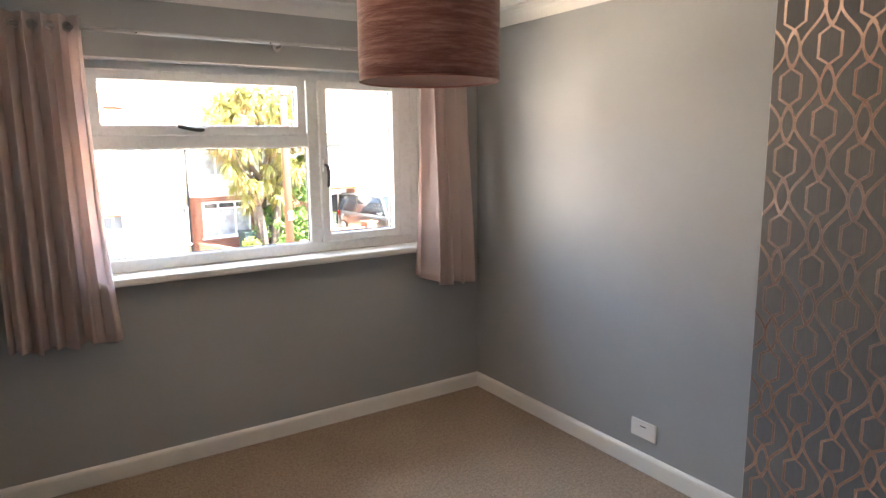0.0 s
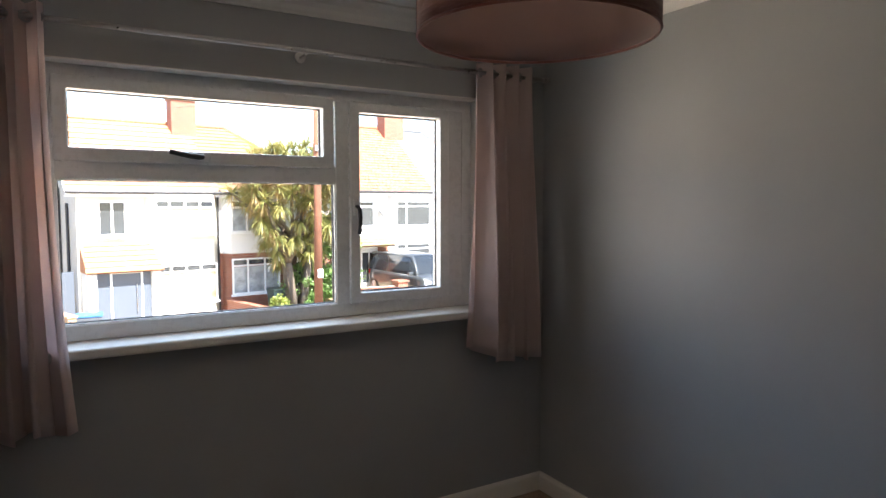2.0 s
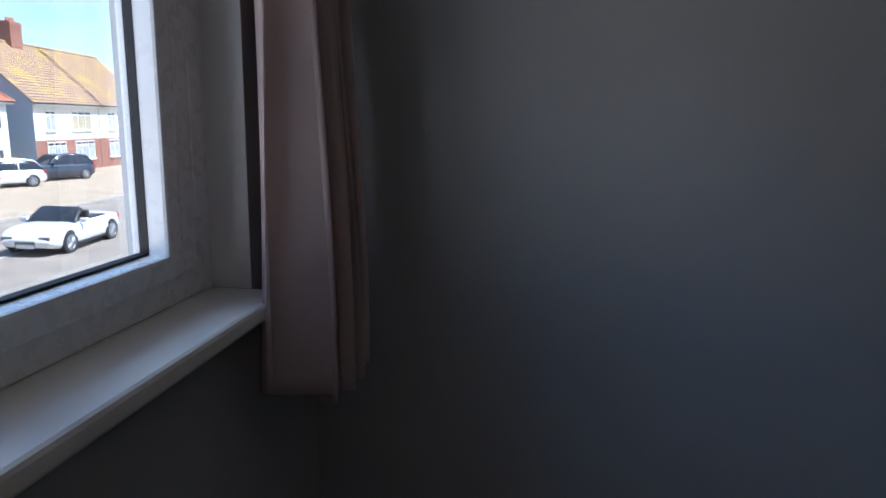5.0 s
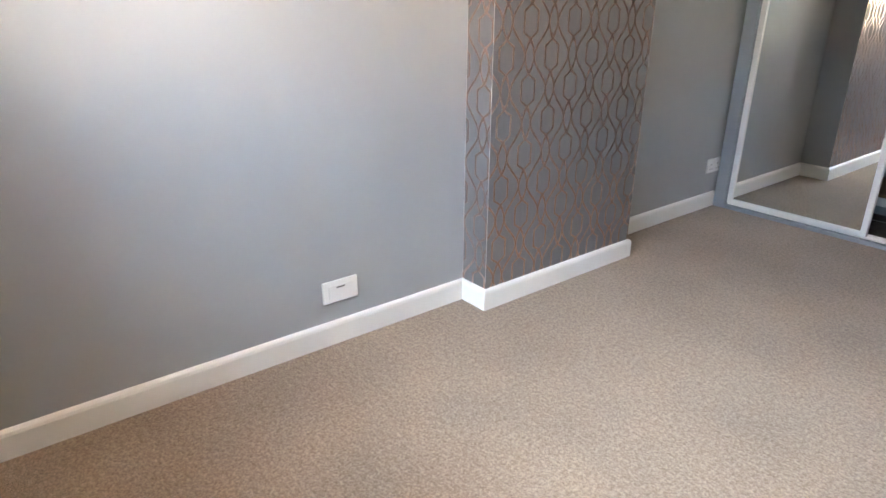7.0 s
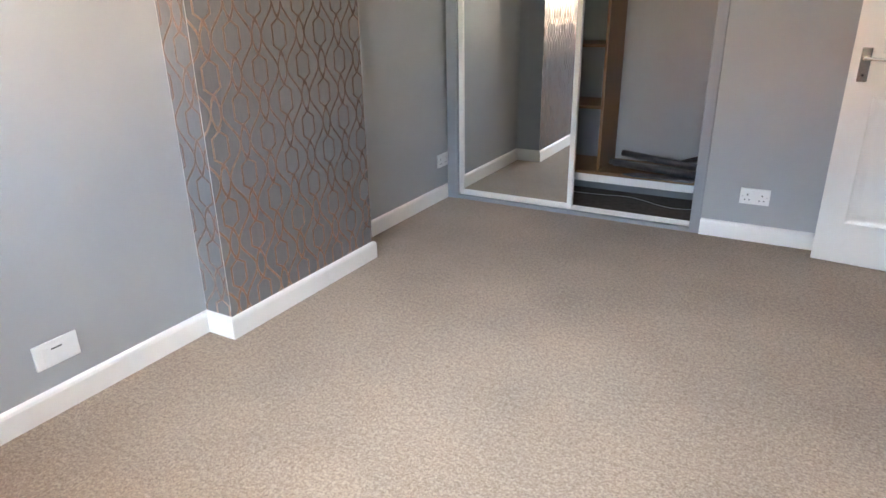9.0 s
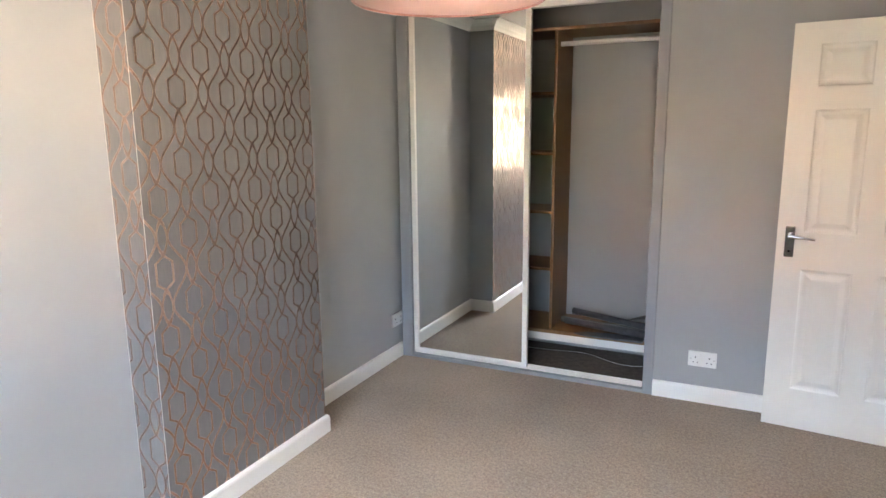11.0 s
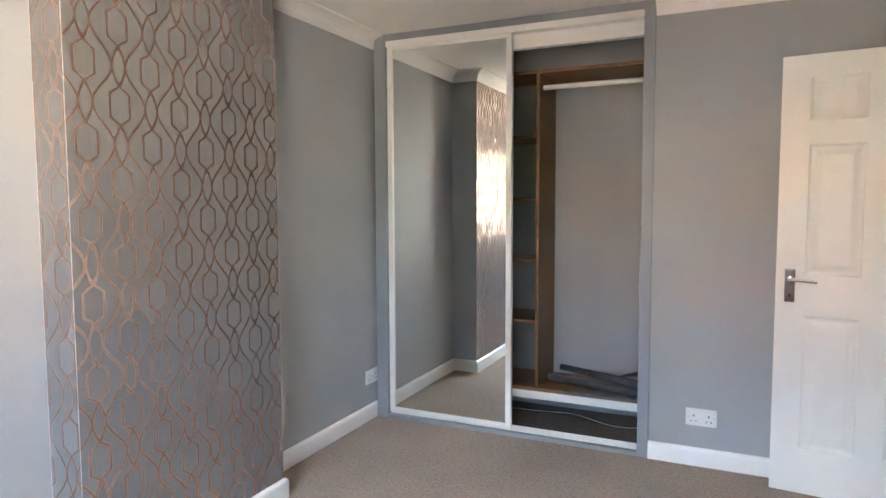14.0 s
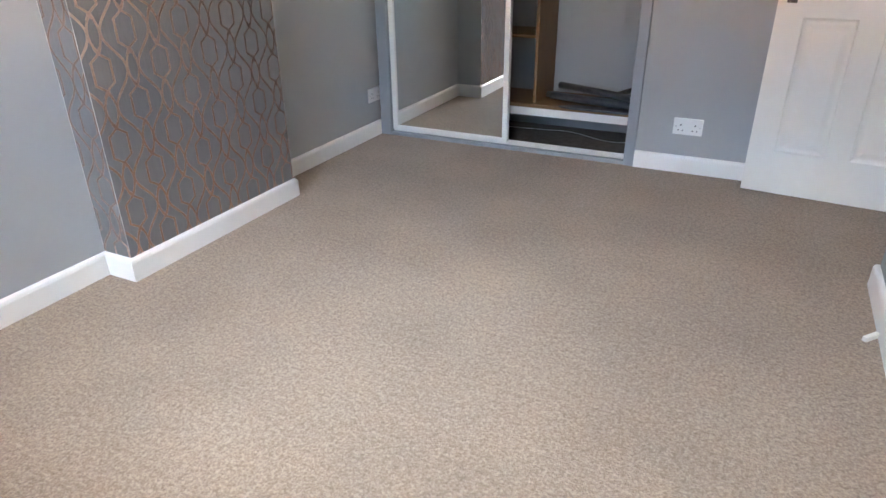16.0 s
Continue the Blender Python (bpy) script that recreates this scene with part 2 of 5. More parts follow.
def leaf(name, a, b):
    s = Nodes(name)
    rnd = s.n("NewGeometry").outputs["Random Per Island"]
    s.set(Base_Color=s.ramp(rnd, (0.0, a), (1.0, b)), Roughness=0.5)
    trans = s.n("BsdfTranslucent")
    trans.inputs[0].default_value = (*b, 1)
    mix = s.n("MixShader")
    mix.inputs[0].default_value = 0.3
    s.put(mix.inputs[1], s.bsdf.outputs[0])
    s.put(mix.inputs[2], trans.outputs[0])
    s.put(s.tree.nodes["Material Output"].inputs["Surface"], mix.outputs[0])
    return s.mat


WALL = wall_paint()
CARPET = carpet()
CARPET_DARK = plain("dark_cupboard_carpet", (0.12, 0.098, 0.082), 0.95, spread=0.2, scale=30, bump=0.4, fine=200, spec=0.1)
CEIL = plain("white_ceiling_paint", (0.82, 0.80, 0.76), 0.8, spread=0.03, scale=2, bump=0.12, fine=180, spec=0.2)
TRIM = white_gloss("white_gloss_trim", (0.83, 0.81, 0.775))
DOOR_PAINT = white_gloss("white_door_paint", (0.78, 0.75, 0.70), 0.34, grain=0.35)
UPVC = white_gloss("white_upvc", (0.85, 0.86, 0.865), 0.28)
PLASTIC = white_gloss("white_socket_plastic", (0.80, 0.80, 0.78), 0.3)
CHROME = plain("polished_chrome", (0.72, 0.72, 0.73), 0.12, 1.0, spread=0.04)
# chrome with the dark room's reflection put into its colour, for the door's backplate
CHROME_DARKENED = plain("chrome_with_dark_reflection", (0.32, 0.31, 0.31), 0.12, 1.0, spread=0.1)
STEEL = plain("brushed_steel", (0.56, 0.55, 0.54), 0.3, 1.0, spread=0.06)
DARK_METAL = plain("dark_grey_handle_metal", (0.035, 0.036, 0.04), 0.38, 0.3, spread=0.1)
BLACK = plain("black_slot", (0.01, 0.01, 0.01), 0.6)
GLASS = glass_pane()
MIRROR = mirror_glass()
VELVET = velvet("dusky_pink_crushed_velvet", (0.33, 0.125, 0.110), (0.60, 0.315, 0.265))
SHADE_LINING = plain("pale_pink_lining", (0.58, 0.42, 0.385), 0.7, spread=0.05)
CLOTH = curtain_cloth()
WOOD = wood_board()
FRAME_GREY = plain("grey_painted_timber", (0.27, 0.285, 0.305), 0.42, spread=0.05, scale=3, bump=0.05, fine=90)
PAPER_FRONT = wallpaper("trellis_wallpaper_front", "Y", 2.065, -1.538)
PAPER_SIDE = wallpaper("trellis_wallpaper_side", "X", 0.160, -1.636)
ROLL_PAPER = wallpaper("trellis_wallpaper_roll", "Y", 0.03, 0.05)
ROLL_BACK = plain("charcoal_paper_roll", (0.075, 0.073, 0.076), 0.32, spread=0.3, scale=30)
PAPER_EDGE = plain("cut_paper_edge", (0.56, 0.53, 0.50), 0.8, spread=0.35, scale=14)
GASKET = plain("black_rubber_gasket", (0.012, 0.012, 0.013), 0.7)

# ---------------------------------------------------------------- mesh helpers


def box(bm, x0, x1, y0, y1, z0, z1):
    vs = [bm.verts.new((x, y, z)) for z in (z0, z1) for x, y in ((x0, y0), (x1, y0), (x1, y1), (x0, y1))]
    for f in ((3, 2, 1, 0), (4, 5, 6, 7), (0, 1, 5, 4), (1, 2, 6, 5), (2, 3, 7, 6), (3, 0, 4, 7)):
        bm.faces.new([vs[i] for i in f])
    return vs


def tube(bm, a, b, r, r2=None, seg=16):
    """A round bar from a to b."""
    a, b = Vector(a), Vector(b)
    turn = (b - a).to_track_quat("Z", "Y").to_matrix().to_4x4()
    m = Matrix.Translation((a + b) / 2) @ turn
    return bmesh.ops.create_cone(bm, cap_ends=True, segments=seg, radius1=r, radius2=r if r2 is None else r2, depth=(b - a).length, matrix=m)


def prism(bm, outline, lo, hi, axis="y"):
    """An outline of 2D points pushed from lo to hi along an axis; the points run over the two other axes."""
    def at(p, h):
        return {"y": (p[0], h, p[1]), "x": (h, p[0], p[1]), "z": (p[0], p[1], h)}[axis]
    a, b = [bm.verts.new(at(p, lo)) for p in outline], [bm.verts.new(at(p, hi)) for p in outline]
    bm.faces.new(a[::-1])
    bm.faces.new(b)
    for i in range(len(outline)):
        j = (i + 1) % len(outline)
        bm.faces.new((a[i], a[j], b[j], b[i]))


def rounded(bm, size, segments=2):
    bmesh.ops.bevel(bm, geom=list(bm.edges), offset=size, segments=segments, profile=0.6, affect="EDGES", clamp_overlap=True)


def mesh_of(name, bm, mat, smooth=False):
    bmesh.ops.recalc_face_normals(bm, faces=bm.faces)
    me = bpy.data.meshes.new(name)
    bm.to_mesh(me)
    bm.free()
    if mat:
        me.materials.append(mat)
    if smooth:
        for p in me.polygons:
            p.use_smooth = True
    return me


def part(name, bm, mat, parent=None, label="", smooth=False):
    ob = new(name, mesh_of(name, bm, mat, smooth))
    if parent:
        ob.parent = parent
    if label:
        tagged(ob, label)
    return ob


def boxes(name, mat, parent, *dims, bevel=0.0, label="", segments=2):
    bm = bmesh.new()
    for d in dims:
        box(bm, *d)
    if bevel:
        rounded(bm, bevel, segments)
    return part(name, bm, mat, parent, label)


def thing(name, m, label, category, group=""):
    ob = new(name)
    ob.matrix_world = m
    ob.empty_display_size = 0.1
    return tagged(ob, label, category, group)


def structure(ob, label="", category=""):
    return tagged(ob, label, category, kind="structure")


# ---------------------------------------------------------------- the room: plan in metres, corner of window wall and chimney wall at the origin
CEIL_Z, SOUTH, WEST, LOBBY = 2.36, -4.136, -2.73, -3.02
WIN_L, WIN_R, WIN_B, WIN_T = -2.272, -0.443, 0.975, 2.014
NORTH_X, CB_X, CB_N, CB_S = -0.056, -0.202, -1.998, -2.968
CUP_L, CUP_R, CUP_BACK = -0.02, -1.658, -4.76
JAMB_S, JAMB_N = -3.90, -3.12

structure(boxes("floor", CARPET, None, (-4.3, 0.12, -4.18, 0.0, -0.12, 0.0), (-4.3, -1.71, -5.0, -4.18, -0.12, 0.0)), "beige twist pile carpet over the whole bedroom floor", "carpet")
structure(boxes("ceiling", CEIL, None, (-4.3, 0.3, -5.0, 0.3, CEIL_Z, CEIL_Z + 0.15)), "white painted plaster ceiling", "ceiling")
structure(boxes("wall_east", WALL, None, (0.0, 0.25, -5.0, 0.3, 0.0, CEIL_Z)), "grey painted plaster wall", "wall")
structure(boxes("wall_north", WALL, None, (-4.3, WIN_L, 0.0, 0.28, 0.0, CEIL_Z), (WIN_R, 0.0, 0.0, 0.28, 0.0, CEIL_Z),
                (WIN_L, WIN_R, 0.0, 0.28, 0.0, WIN_B), (WIN_L, WIN_R, 0.0, 0.28, WIN_T, CEIL_Z)), "grey painted window wall", "wall")
structure(boxes("wall_south", WALL, None, (LOBBY, CUP_R, SOUTH - 0.12, SOUTH, 0.0, CEIL_Z)), "grey painted plaster wall", "wall")
structure(boxes("wall_west", WALL, None, (LOBBY, WEST, -3.105, 0.0, 0.0, CEIL_Z)), "grey painted plaster wall", "wall")
structure(boxes("wall_lobby", WALL, None, (LOBBY - 0.1, LOBBY, SOUTH - 0.12, JAMB_S, 0.0, CEIL_Z), (LOBBY - 0.1, LOBBY, JAMB_N, -3.0, 0.0, CEIL_Z),
                (LOBBY - 0.1, LOBBY, JAMB_S, JAMB_N, 2.02, CEIL_Z)), "grey wall beside the doorway", "wall")
structure(boxes("wall_landing", CEIL, None, (-4.3, -4.2, -5.0, -2.0, 0.0, CEIL_Z), (-4.2, LOBBY - 0.1, -2.1, -2.0, 0.0, CEIL_Z),
                (-4.2, LOBBY - 0.1, -5.0, -4.9, 0.0, CEIL_Z)), "pale landing walls beyond the doorway", "wall")
structure(boxes("wall_alcove", WALL, None, (NORTH_X, 0.0, CB_N, 0.0, 0.0, CEIL_Z)), "grey painted alcove wall beside the chimney breast", "wall")
structure(boxes("chimney_breast", WALL, None, (CB_X, 0.0, CB_S, CB_N, 0.0, CEIL_Z)), "plastered chimney breast", "wall")
structure(boxes("wall_cupboard", WALL, None, (CUP_R - 0.05, 0.0, CUP_BACK - 0.1, CUP_BACK, 0.0, CEIL_Z),
                (CUP_R - 0.05, CUP_R + 0.01, CUP_BACK, SOUTH - 0.121, 0.0, CEIL_Z)), "grey painted inside of the cupboard", "wall")
structure(boxes("cupboard_floor", CARPET_DARK, None, (CUP_R, 0.0, CUP_BACK, -4.18, -0.12, 0.004)), "dark carpet inside the cupboard", "carpet")

# wallpaper sheets on the chimney breast, in two drops with a fine seam
structure(boxes("wallpaper_front", PAPER_FRONT, None, (CB_X - 0.0016, CB_X - 0.0002, -2.5235, CB_N + 0.0016, 0.0, 2.34),
                (CB_X - 0.0017, CB_X - 0.0002, CB_S, -2.5239, 0.0, 2.34)), "charcoal grey wallpaper with rose-gold trellis", "wallpaper")
structure(boxes("wallpaper_return", PAPER_SIDE, None, (CB_X, NORTH_X - 0.001, CB_N + 0.0002, CB_N + 0.0016, 0.0, 2.34)),
          "narrow strip of grey wallpaper with rose-gold trellis", "wallpaper")
structure(boxes("wallpaper_edge", PAPER_EDGE, None, (CB_X - 0.0022, CB_X - 0.0006, CB_N + 0.0010, CB_N + 0.0022, 0.12, 2.26),
                (NORTH_X - 0.003, NORTH_X - 0.001, CB_N + 0.0008, CB_N + 0.0021, 0.12, 2.26), (CB_X - 0.0022, CB_X + 0.0004, CB_S - 0.0014, CB_S + 0.0004, 0.12, 2.26)),
          "bare white cut edges of the wallpaper", "wallpaper")


def run(name, mat, profile, points, label, category):
    """A moulding along a plan line of wall points; profile gives (out from the wall, height) on the left-hand side of the run, mitred at bends."""
    bm = bmesh.new()
    pts = [Vector(p) for p in points]
    rings = []
    for i, p in enumerate(pts):
        dirs = [(pts[j + 1] - pts[j]).normalized() for j in (i - 1, i) if 0 <= j < len(pts) - 1]
        norms = [Vector((-d.y, d.x)) for d in dirs]
        n = sum(norms, Vector((0, 0)))
        n = n / max(0.2, n.dot(norms[0])) if len(norms) > 1 else norms[0]
        rings.append([bm.verts.new((p.x + n.x * o, p.y + n.y * o, z)) for o, z in profile])
    for a, b in zip(rings, rings[1:]):
        for k in range(len(profile)):
            q = (k + 1) % len(profile)
            bm.faces.new((a[k], a[q], b[q], b[k]))
    bm.faces.new(rings[0])
    bm.faces.new(rings[-1][::-1])
    return structure(part(name, bm, mat), label, category)


SKIRT = ((0.0005, 0.0), (0.018, 0.0), (0.018, 0.075), (0.015, 0.085), (0.009, 0.091), (0.0005, 0.093))
COVE = tuple([(0.0005, CEIL_Z - 0.082), (0.006, CEIL_Z - 0.082), (0.008, CEIL_Z - 0.074)]
             + [(0.078 - 0.066 * math.cos(a), CEIL_Z - 0.012 - 0.062 * (1 - math.sin(a))) for a in (0.15, 0.45, 0.8, 1.15, 1.45)]
             + [(0.082, CEIL_Z - 0.010), (0.082, CEIL_Z - 0.0005), (0.0005, CEIL_Z - 0.0005)])
EAST_LINE = [(NORTH_X, 0), (NORTH_X, CB_N), (CB_X, CB_N), (CB_X, CB_S), (0, CB_S), (0, SOUTH)]
LINE = EAST_LINE[::-1] + [(WEST, 0), (WEST, -3.105), (LOBBY, -3.105)]
run("baseboard", TRIM, SKIRT, LINE, "white gloss skirting board", "skirting")
run("baseboard", TRIM, SKIRT, [(-2.98, SOUTH), (CUP_R, SOUTH)], "white gloss skirting board", "skirting")
run("trim", CEIL, COVE, LINE, "white plaster coving", "coving")
run("trim", CEIL, COVE, [(LOBBY, SOUTH), (CUP_R, SOUTH)], "white plaster coving", "coving")

# ---------------------------------------------------------------- window
win = structure(thing("window_1", pose(0, 0, 0), "white upvc window with a top light and a side casement", "window"))


def bars(name, mat, parent, x0, x1, z0, z1, y0, y1, w, bevel=0.004, label=""):
    """A frame of four mitred bars round an opening."""
    bm = bmesh.new()
    o = [(x0, z0), (x1, z0), (x1, z1), (x0, z1)]
    i = [(x0 + w, z0 + w), (x1 - w, z0 + w), (x1 - w, z1 - w), (x0 + w, z1 - w)]
    v = {(k, y): [bm.verts.new((p[0], y, p[1])) for p in ring] for k, ring in (("o", o), ("i", i)) for y in (y0, y1)}
    for a in range(4):
        b = (a + 1) % 4
        bm.faces.new((v["o", y0][a], v["o", y0][b], v["i", y0][b], v["i", y0][a]))
        bm.faces.new((v["o", y1][b], v["o", y1][a], v["i", y1][a], v["i", y1][b]))
        bm.faces.new((v["o", y0][b], v["o", y0][a], v["o", y1][a], v["o", y1][b]))
        bm.faces.new((v["i", y0][a], v["i", y0][b], v["i", y1][b], v["i", y1][a]))
    if bevel:
        rounded(bm, bevel, 2)
    return part(name, bm, mat, parent, label)


FY0, FY1, GY = 0.085, 0.150, 0.112
bars("window_frame", UPVC, win, WIN_L, WIN_R, WIN_B + 0.03, WIN_T, FY0, FY1, 0.058)
boxes("frame_extension", UPVC, win, (-0.600, -0.500, FY0 + 0.001, FY1 - 0.001, 1.055, 1.957), bevel=0.003)
boxes("mullion", UPVC, win, (-1.152, -1.078, FY0 + 0.001, FY1 - 0.001, 1.058, 1.958), bevel=0.004)
boxes("transom", UPVC, win, (-2.216, -1.152, FY0 + 0.002, FY1 - 0.002, 1.602, 1.675), bevel=0.004)
casement = bars("casement", UPVC, win, -1.093, -0.582, 1.060, 1.962, 0.066, 0.14, 0.048, 0.007, "side-hung casement sash")
toplight = bars("top_light", UPVC, win, -2.218, -1.165, 1.664, 1.970, 0.066, 0.14, 0.050, 0.007, "top-hung vent sash")
bars("bead", UPVC, win, -2.216, -1.150, 1.060, 1.604, 0.092, 0.12, 0.008, 0.003)
for x0, x1, z0, z1, par in ((-2.208, -1.158, 1.068, 1.596, win), (-1.043, -0.628, 1.110, 1.912, casement), (-2.168, -1.215, 1.714, 1.920, toplight)):
    pane = boxes("pane", GLASS, par, (x0 - 0.004, x1 + 0.004, GY, GY + 0.004, z0 - 0.004, z1 + 0.004))
    pane.visible_shadow = False
    bars("gasket", GASKET, par, x0 - 0.001, x1 + 0.001, z0 - 0.001, z1 + 0.001, GY - 0.006, GY + 0.012, 0.004, 0)
structure(boxes("window_sill", TRIM, None, (WIN_L - 0.02, WIN_R + 0.012, -0.074, FY0 + 0.05, 0.964, 1.003), bevel=0.016, segments=4),
          "white painted window board with a rounded nose", "sill")
structure(boxes("window_reveal", TRIM, None, (WIN_R - 0.004, WIN_R + 0.0005, -0.001, FY0, 1.005, WIN_T), (WIN_L - 0.0005, WIN_L + 0.004, -0.001, FY0, 1.005, WIN_T),
                (WIN_L, WIN_R, -0.001, FY0, WIN_T - 0.004, WIN_T + 0.0005)), "white painted window reveal", "reveal")


def handle(parent, m, flip=1):
    """A curved lever on a slim backplate."""
    bm = bmesh.new()
    box(bm, -0.013, 0.013, -0.012, 0.0, -0.035, 0.035)
    rounded(bm, 0.005, 2)
    plate = part("handle", bm, UPVC, parent, "window handle with a white backplate")
    plate.matrix_local = m
    bm = bmesh.new()
    pts = [(0, -0.010, 0.005), (0, -0.028, 0.003), (0.004, -0.038, -0.008), (0.006, -0.041, -0.04), (0.005, -0.040, -0.08), (0.002, -0.036, -0.118)]
    rings = []
    for k, p in enumerate(pts):
        w, h = (0.009, 0.008) if k < 2 else (0.0115 - 0.0004 * k, 0.0075)
        q, r = Vector(pts[min(k + 1, 5)]) - Vector(pts[max(k - 1, 0)]), Vector((1, 0, 0))
        up = q.normalized().cross(r)
        rings.append([bm.verts.new(Vector(p) + r * w * math.cos(a) + up * h * math.sin(a)) for a in [i * math.pi / 5 for i in range(10)]])
    for a, b in zip(rings, rings[1:]):
        for i in range(10):
            bm.faces.new((a[i], a[(i + 1) % 10], b[(i + 1) % 10], b[i]))
    bm.faces.new(rings[0]), bm.faces.new(rings[-1])
    part("lever", bm, DARK_METAL, plate, "dark grey curved lever", smooth=True)
    return plate


handle(casement, pose(-1.068, 0.066, 1.494))
handle(toplight, pose(-1.72, 0.066, 1.692, 0, 99, 0))

# ---------------------------------------------------------------- curtains and pole
pole = thing("curtain_pole", pose(0, -0.085, 2.118), "slim brushed steel curtain pole across the window", "curtain pole")
bm = bmesh.new()
tube(bm, (-2.60, 0, 0), (-0.118, 0, 0), 0.0095)
part("rod", bm, STEEL, pole, smooth=True)
for x in (-2.60, -0.118):
    bm = bmesh.new()
    tube(bm, (x - 0.018, 0, 0), (x + 0.018, 0, 0), 0.0135)
    rounded(bm, 0.003, 2)
    part("finial", bm, STEEL, pole)
for x in (-2.585, -1.336, -0.185):
    bm = bmesh.new()
    tube(bm, (x, 0, -0.012), (x, 0.074, -0.012), 0.006)
    tube(bm, (x, 0.074, -0.012), (x, 0.084, -0.012), 0.022)
    tube(bm, (x - 0.006, 0, 0), (x + 0.006, 0, 0), 0.0125)
    part("bracket", bm, STEEL, pole)


def curtain(x0, x1, top, bottom, waves, seed, flare_l, flare_r, label, push=0.0, lift=0.0):
    """An eyelet curtain hung in deep waves that open out a little towards the hem; push brings the lower half into the room, lift raises the free corner."""
    cur = thing("curtain", pose((x0 + x1) / 2, -0.085, bottom), label, "curtain", "pair of window curtains")
    rnd = random.Random(seed)
    jit = [rnd.uniform(-1, 1) for _ in range(40)]
    bm = bmesh.new()
    nu, nv = waves * 18, 30
    grid = []
    for j in range(nv + 1):
        v = j / nv
        row = []
        for i in range(nu + 1):
            u = i / nu
            ph = u * waves * 2 * math.pi
            k = int(u * waves)
            part_k = u * waves - k
            j0, j1 = jit[k % 40], jit[(k + 1) % 40]
            jj = j0 + (j1 - j0) * part_k
            half = (x1 - x0) / 2
            amp = 0.040 + 0.014 * jj * v + 0.006 * v
            x = (2 * u - 1) * half + 0.018 * v * jj + 0.012 * math.sin(2 * ph) * (0.5 + v)
            x += v * v * (flare_r * max(0, 2 * u - 1) ** 2 - flare_l * max(0, 1 - 2 * u) ** 2)
            y = amp * math.sin(ph + 0.6 * v * jj) + (0.004 + 0.007 * v) * math.sin(2.6 * ph + 3 * v + jit[2])
            y -= push * v * v * (3 - 2 * v) * min(1.0, 5 * u)
            z = (top - bottom) * (1 - v) + 0.012 * math.sin(ph * 0.5 + jit[1]) * v + lift * v * v * max(0.0, 1 - 4 * u)
            row.append(bm.verts.new((x, y, z)))
        grid.append(row)
    for a, b in zip(grid, grid[1:]):
        for i in range(nu):
            bm.faces.new((a[i], a[i + 1], b[i + 1], b[i]))
    cloth = part("cloth", bm, CLOTH, cur, smooth=True)
    thick = cloth.modifiers.new("thickness", "SOLIDIFY")
    thick.thickness, thick.offset = 0.0022, 0
    for k in range(2 * waves):
        x = ((k + 0.5) / waves - 1) * (x1 - x0) / 2
        bm = bmesh.new()
        ring = bmesh.ops.create_circle(bm, cap_ends=False, segments=18, radius=0.021)["verts"]
        inner = bmesh.ops.create_circle(bm, cap_ends=False, segments=18, radius=0.0145)["verts"]
        for i in range(18):
            bm.faces.new((ring[i], ring[(i + 1) % 18], inner[(i + 1) % 18], inner[i]))
        eye = part("eyelet", bm, STEEL, cur)
        eye.matrix_local = pose(x, 0, 2.118 - bottom, 0, 90, 60 if k % 2 else -60)
        eye.modifiers.new("thickness", "SOLIDIFY").thickness = 0.004
    return cur


curtain(-2.61, -2.225, 2.165, 0.725, 6, 3, 0.0, 0.07, "pink curtain with eyelet heading drawn back beside the window")
curtain(-0.520, -0.215, 2.165, 0.770, 4, 8, 0.05, 0.02, "pink curtain drawn back into the corner of the room", 0.075, 0.055)

# ---------------------------------------------------------------- pendant lamp
LAMP_Z = 1.786
lamp = thing("pendant_lamp", pose(-1.490, -1.735, LAMP_Z), "pink crushed velvet drum shade hanging from the ceiling", "ceiling lamp")
R, SH = 0.200, 0.252
bm = bmesh.new()
for r in (R, R - 0.003):
    rings = [[bm.verts.new((r * math.cos(a), r * math.sin(a), z)) for a in [i * math.pi / 48 for i in range(96)]] for z in [SH * k / 6 for k in range(7)]]
    for a, b in zip(rings, rings[1:]):
        for i in range(96):
            f = bm.faces.new((a[i], a[(i + 1) % 96], b[(i + 1) % 96], b[i]))
            f.material_index = 0 if r == R else 1
    if r == R:
        outer = rings
for k in (0, -1):
    for i in range(96):
        bm.faces.new((outer[k][i], outer[k][(i + 1) % 96], rings[k][(i + 1) % 96], rings[k][i]))
shade = part("shade", bm, VELVET, lamp, smooth=True)
shade.data.materials.append(SHADE_LINING)
for z in (0.0015, SH - 0.0015):
    bm = bmesh.new()
    hoop = [[bm.verts.new(((R - 0.0015 + 0.0028 * math.cos(q)) * math.cos(a), (R - 0.0015 + 0.0028 * math.cos(q)) * math.sin(a), z + 0.0028 * math.sin(q)))
             for q in [k * math.pi / 3 for k in range(6)]] for a in [i * math.pi / 36 for i in range(72)]]
    for i in range(72):
        for k in range(6):
            bm.faces.new((hoop[i][k], hoop[(i + 1) % 72][k], hoop[(i + 1) % 72][(k + 1) % 6], hoop[i][(k + 1) % 6]))
    part("rim", bm, VELVET, lamp, smooth=True)
boxes("seam", VELVET, lamp, (-0.0014, 0.0014, -R - 0.0008, -R + 0.002, 0.003, SH - 0.003)).matrix_local = pose(0, 0, 0, 0, 0, 247)
bm = bmesh.new()
for a in (0, 120, 240):
    c, s_ = math.cos(radians(a)), math.sin(radians(a))
    tube(bm, (0.02 * c, 0.02 * s_, SH - 0.035), ((R - 0.003) * c, (R - 0.003) * s_, SH - 0.006), 0.002, seg=8)
part("spider", bm, TRIM, lamp)
bm = bmesh.new()
